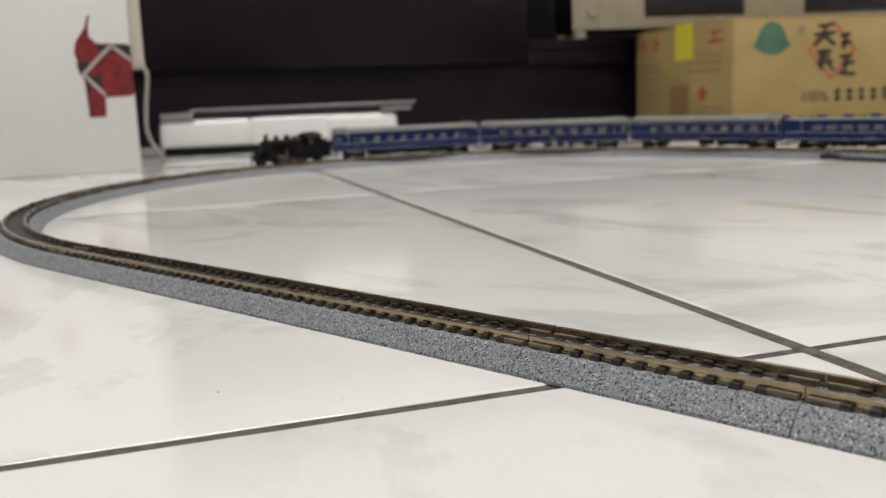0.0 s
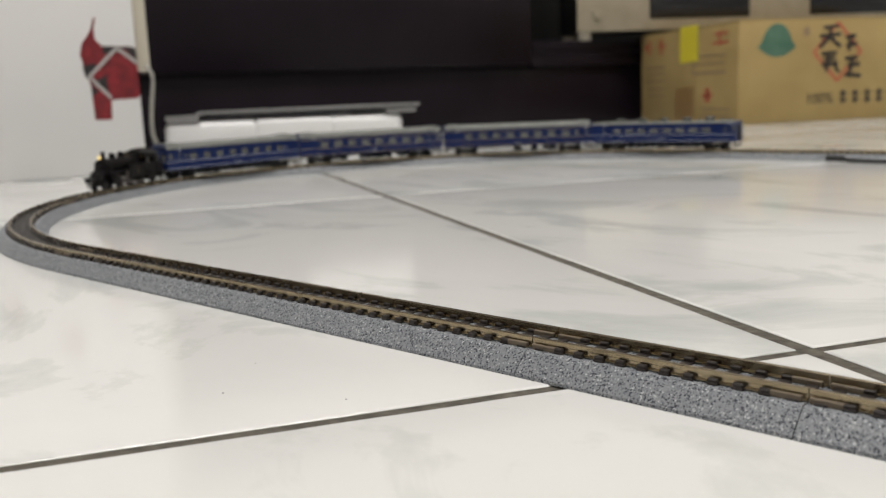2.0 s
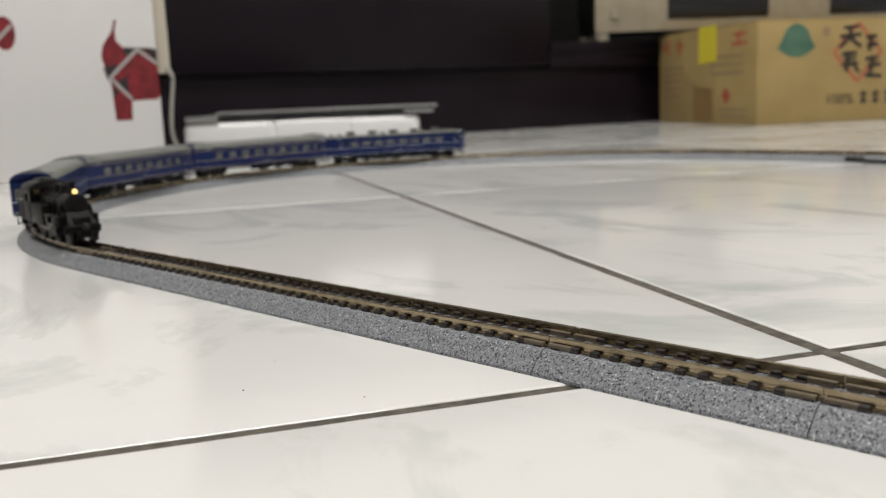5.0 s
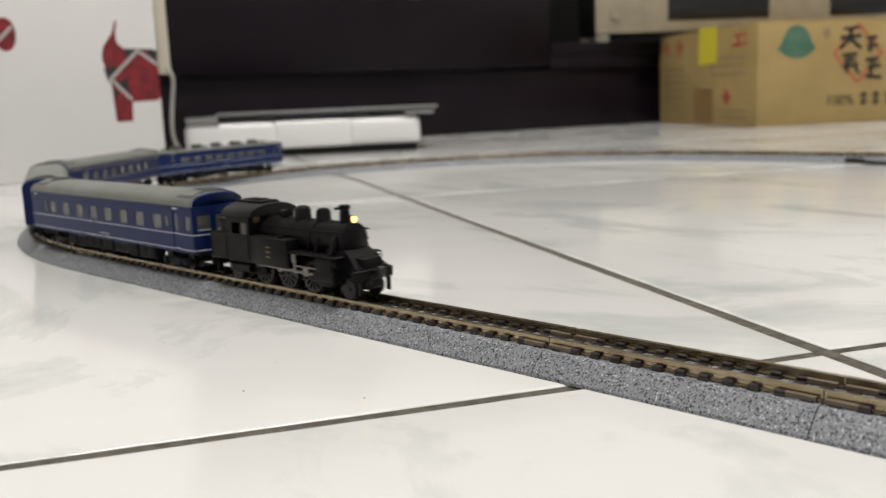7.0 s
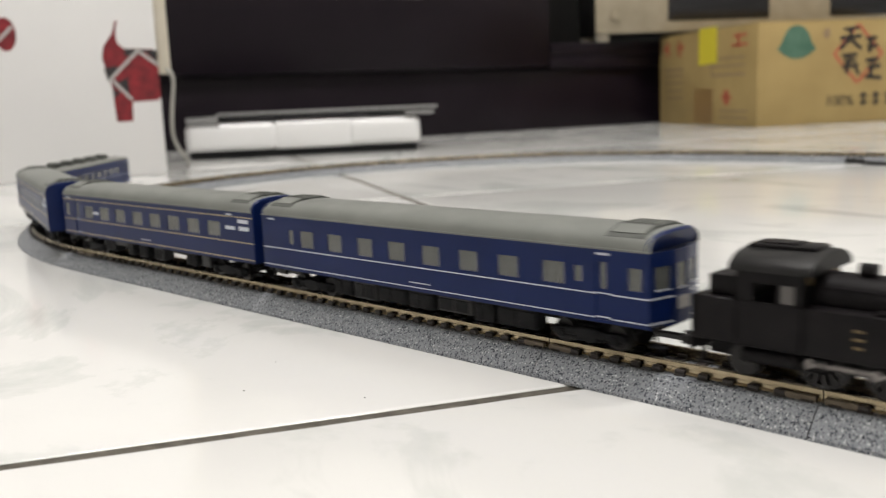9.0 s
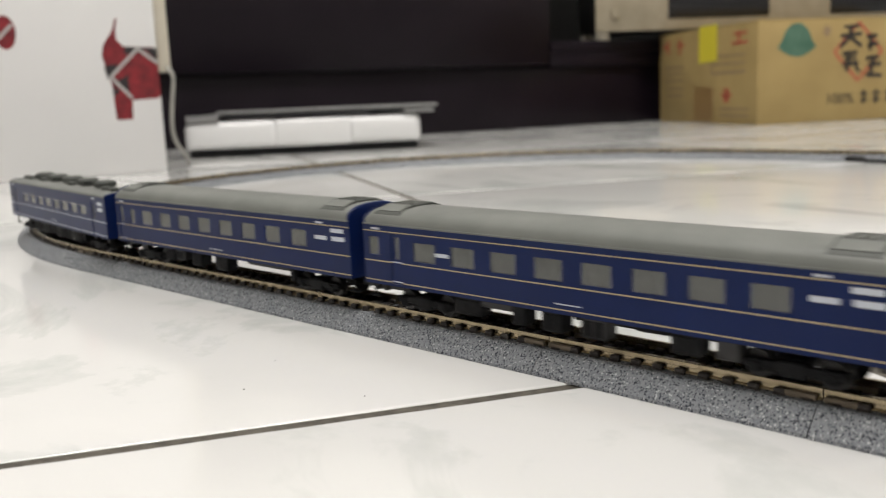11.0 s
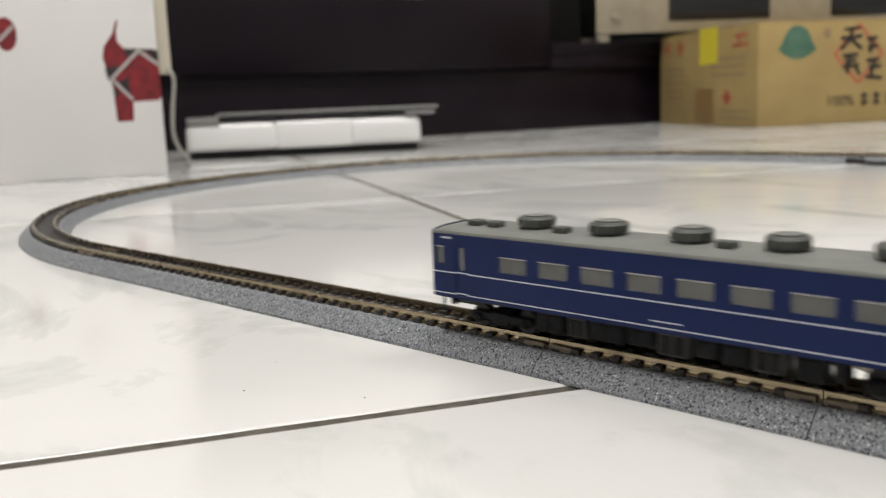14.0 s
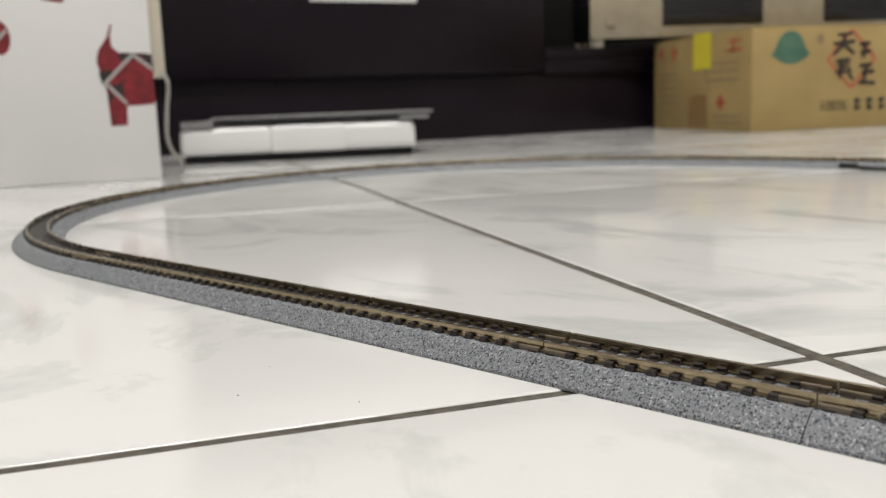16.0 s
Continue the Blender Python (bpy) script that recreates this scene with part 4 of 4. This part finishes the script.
    part("rear_lamp", rod(B(), (-28.6, 0, 27.2), (-27.0, 0, 27.2), 1.1, n=14), LOCO, t)
    # wheels and rods
    wheelset(t, 28.0, 2.9, name="leading_wheelset")
    wheelset(t, -27.0, 2.9, name="trailing_wheelset")
    drivers = []
    for x in (12.0, 0.0, -12.0):
        bm = B()
        rod(bm, (0, -4.6, 0), (0, 4.6, 0), 0.8, n=8)
        d = part("driving_wheelset", bm, WHEEL, t, "dark spoked driving wheels")
        d.location = (x / 1000, 0, (RAILTOP + 4.65) / 1000)
        for sy in (-1, 1):
            wheel = part("wheel", spoked(B(), 4.35 * sy, 5.35 * sy), WHEEL, d, "dark spoked wheel", smooth=False)
            part("flange", rod(B(), (0, 3.8 * sy, 0), (0, 4.34 * sy, 0), 5.1, n=28), WHEEL, d)
            part("crank_pin", rod(B(), (2.1, 4.6 * sy, 0), (2.1, 6.6 * sy, 0), 0.55, n=10), STEEL, d)
        drivers.append((d, x))
    rods = []
    for sy in (-1, 1):
        bm = B()
        y0, y1 = sorted((6.0 * sy, 6.5 * sy))
        box(bm, -12.6, 12.6, y0, y1, -0.42, 0.42, 0.12, 1)
        for x in (-12, 0, 12):
            rod(bm, (x, 5.9 * sy, 0), (x, 6.7 * sy, 0), 0.95, n=14)
        r = part("coupling_rod", bm, STEEL, t, "bright steel coupling rod")
        rods.append(r)
        bm = B()
        y0, y1 = sorted((6.9 * sy, 7.3 * sy))
        box(bm, 0, 13.2, y0, y1, -0.38, 0.38, 0.12, 1)
        rod(bm, (0, 6.6 * sy, 0), (0, 7.4 * sy, 0), 0.9, n=14)
        rod(bm, (13.2, 6.6 * sy, 0), (13.2, 7.4 * sy, 0), 0.9, n=14)
        c = part("connecting_rod", bm, STEEL, t, "bright steel connecting rod")
        bm = B()
        y0, y1 = sorted((6.8 * sy, 7.9 * sy))
        box(bm, -1.2, 1.2, y0, y1, -0.9, 1.9, 0.2, 1)
        rod(bm, (1, 7.3 * sy, 0), (6, 7.3 * sy, 0), 0.4, n=8)
        x = part("crosshead", bm, STEEL, t, "bright crosshead")
        rods.append((c, x))
    return t, drivers, rods


# distances run by the front of the first coach: seconds, mm along the track
RUN = ((-2, -1071), (0, -891), (1.5, -757), (3.5, -582), (6.5, -309), (7.4, -234.5), (8.3, -159), (8.9, -104.5), (11.3, 118), (12.8, 271), (14.2, 407), (15, 486.6), (16, 586), (18, 786))


def run(t):
    """Smooth between the places of RUN."""
    i = max(k for k in range(1, len(RUN) - 2) if RUN[k][0] <= t or k == 1)
    (ta, a), (tb, b), (tc, c), (td, d) = RUN[i - 1:i + 3]
    h = tc - tb
    u = (t - tb) / h
    mb, mc = (c - a) / (tc - ta) * h, (d - b) / (td - tb) * h
    return (2 * u ** 3 - 3 * u * u + 1) * b + (u ** 3 - 2 * u * u + u) * mb + (3 * u * u - 2 * u ** 3) * c + (u ** 3 - u * u) * mc


def bogied(t, mid, reach):
    """Pose of a vehicle whose middle is mid mm ahead of the first coach's front, resting on pivots reach mm from it."""
    s = run(t) + mid
    a, b = path(s - reach)[0], path(s + reach)[0]
    c = (a + b) / 2
    return pose(c.x / 1000, c.y / 1000, 0, 0, 0, math.degrees(math.atan2(b.y - a.y, b.x - a.x)))


def motions():
    times = [i * 0.2 for i in range(81)]
    for car, mid, reach in CARS:
        walk(car, [(t, bogied(t, mid, reach)) for t in times])
    fine = [i / 15 for i in range(241)]
    z0 = RAILTOP + 4.65
    turns = [(t, -(run(t) - run(0)) / 4.65 - 1.68) for t in fine]   # radians about y, negative: forwards is positive about +y
    for d, x in DRIVERS:
        walk(d, [(t, Matrix.Translation((x / 1000, 0, z0 / 1000)) @ Matrix.Rotation(-a, 4, "Y")) for t, a in turns])
    for k in range(2):
        rod_ob, (con, cross) = RODS[2 * k], RODS[2 * k + 1]
        rows, crows, xrows = [], [], []
        for t, a in turns:
            px, pz = 2.1 * math.cos(a), 2.1 * math.sin(a)
            rows.append((t, pose(px / 1000, 0, (z0 + pz) / 1000)))
            zc = 13.6
            dz = zc - (z0 + pz)
            reach = math.sqrt(13.2 ** 2 - dz ** 2)
            ang = math.atan2(dz, reach)
            crows.append((t, Matrix.Translation((px / 1000, 0, (z0 + pz) / 1000)) @ Matrix.Rotation(-ang, 4, "Y")))
            xrows.append((t, pose((px + reach) / 1000, 0, zc / 1000)))
        walk(rod_ob, rows)
        walk(con, crows)
        walk(cross, xrows)


build_room()
white_box()
appliance()
cabinet()
hifi()
carton()
feeder_cable()
crumbs()

LOCOMOTIVE, DRIVERS, RODS = locomotive()
WZ = (21.5, 26.3)
H1 = 67.2
FRONT_WINDOWS = [(x - H1, x - H1 + 6.0, *WZ) for x in (18.4, 30.8, 43.4, 55.6, 67.9, 80.5, 92.8, 105.6)] + [(114.2 - H1, 116.2 - H1, 22.6, 26.0), (127.6 - H1, 130.9 - H1, 21.9, 26.6), (13.0 - H1, 15.2 - H1, 22.0, 26.2)]
FRONT_DOORS = [(119.6 - H1, 123.4 - H1, 14.9, 28.2)]
COACH1 = coach(134.4, FRONT_WINDOWS, FRONT_DOORS, WHITELINE, (), False, True, "dark blue model sleeping coach with white stripes and rounded end")
H2 = 66.75
SLEEPER_WINDOWS = [(x - H2, x - H2 + 7.2, *WZ) for x in (19.4, 31.9, 44.2, 56.7, 69.3, 81.9, 94.5, 107.2)] + [(11.0 - H2, 14.2 - H2, 21.4, 26.4)]
SLEEPER_DOORS = [(2.4 - H2, 6.2 - H2, 14.9, 28.0)]
BOARDS = ((-15.0, 24.2, 5.2, 1.1), (-7.9, 26.5, 5.4, 1.1), (-7.5, 24.2, 5.3, 1.2))
LOUNGE_WINDOWS = [(x - H2, x - H2 + 7.6, *WZ) for x in (18.8, 31.6, 44.2, 57.2, 69.8, 82.4, 95.0, 107.6)] + [(2.2 - H2, 5.8 - H2, 22.0, 26.8)]
LOUNGE_DOORS = [(10.6 - H2, 14.6 - H2, 14.9, 28.0)]
COACH2 = coach(133.5, LOUNGE_WINDOWS, LOUNGE_DOORS, GOLDLINE, BOARDS + ((-107.0, 23.4, 4.4, 0.9),), False, False, "dark blue model sleeping coach with gold stripes and a signboard")
COACH3 = coach(133.4, SLEEPER_WINDOWS, SLEEPER_DOORS, GOLDLINE, BOARDS, False, False, "dark blue model sleeping coach with gold stripes")
H4 = 65.0
TAIL_WINDOWS = [(x - H4, x - H4 + 7.8, 22.0, 25.7) for x in (21.4, 32.7, 44.1, 55.5, 66.9, 78.2, 89.6, 100.7)] + [(1.4 - H4, 3.8 - H4, 22.6, 26.8)]
TAIL_DOORS = [(7.6 - H4, 11.4 - H4, 14.9, 27.6), (114.6 - H4, 118.8 - H4, 14.9, 27.6)]
COACH4 = coach(130.0, TAIL_WINDOWS, TAIL_DOORS, WHITELINE, ((-8.4, 26.6, 5.2, 1.2), (-8.4, 24.4, 5.2, 1.3)), True, False, "dark blue model day coach with white stripes and roof air conditioners")
CARS = ((LOCOMOTIVE, 44.4, 14.0), (COACH1, -65.9, 47.5), (COACH2, -204.8, 48.0), (COACH3, -344.1, 48.0), (COACH4, -479.1, 46.0))

build_track()
motions()
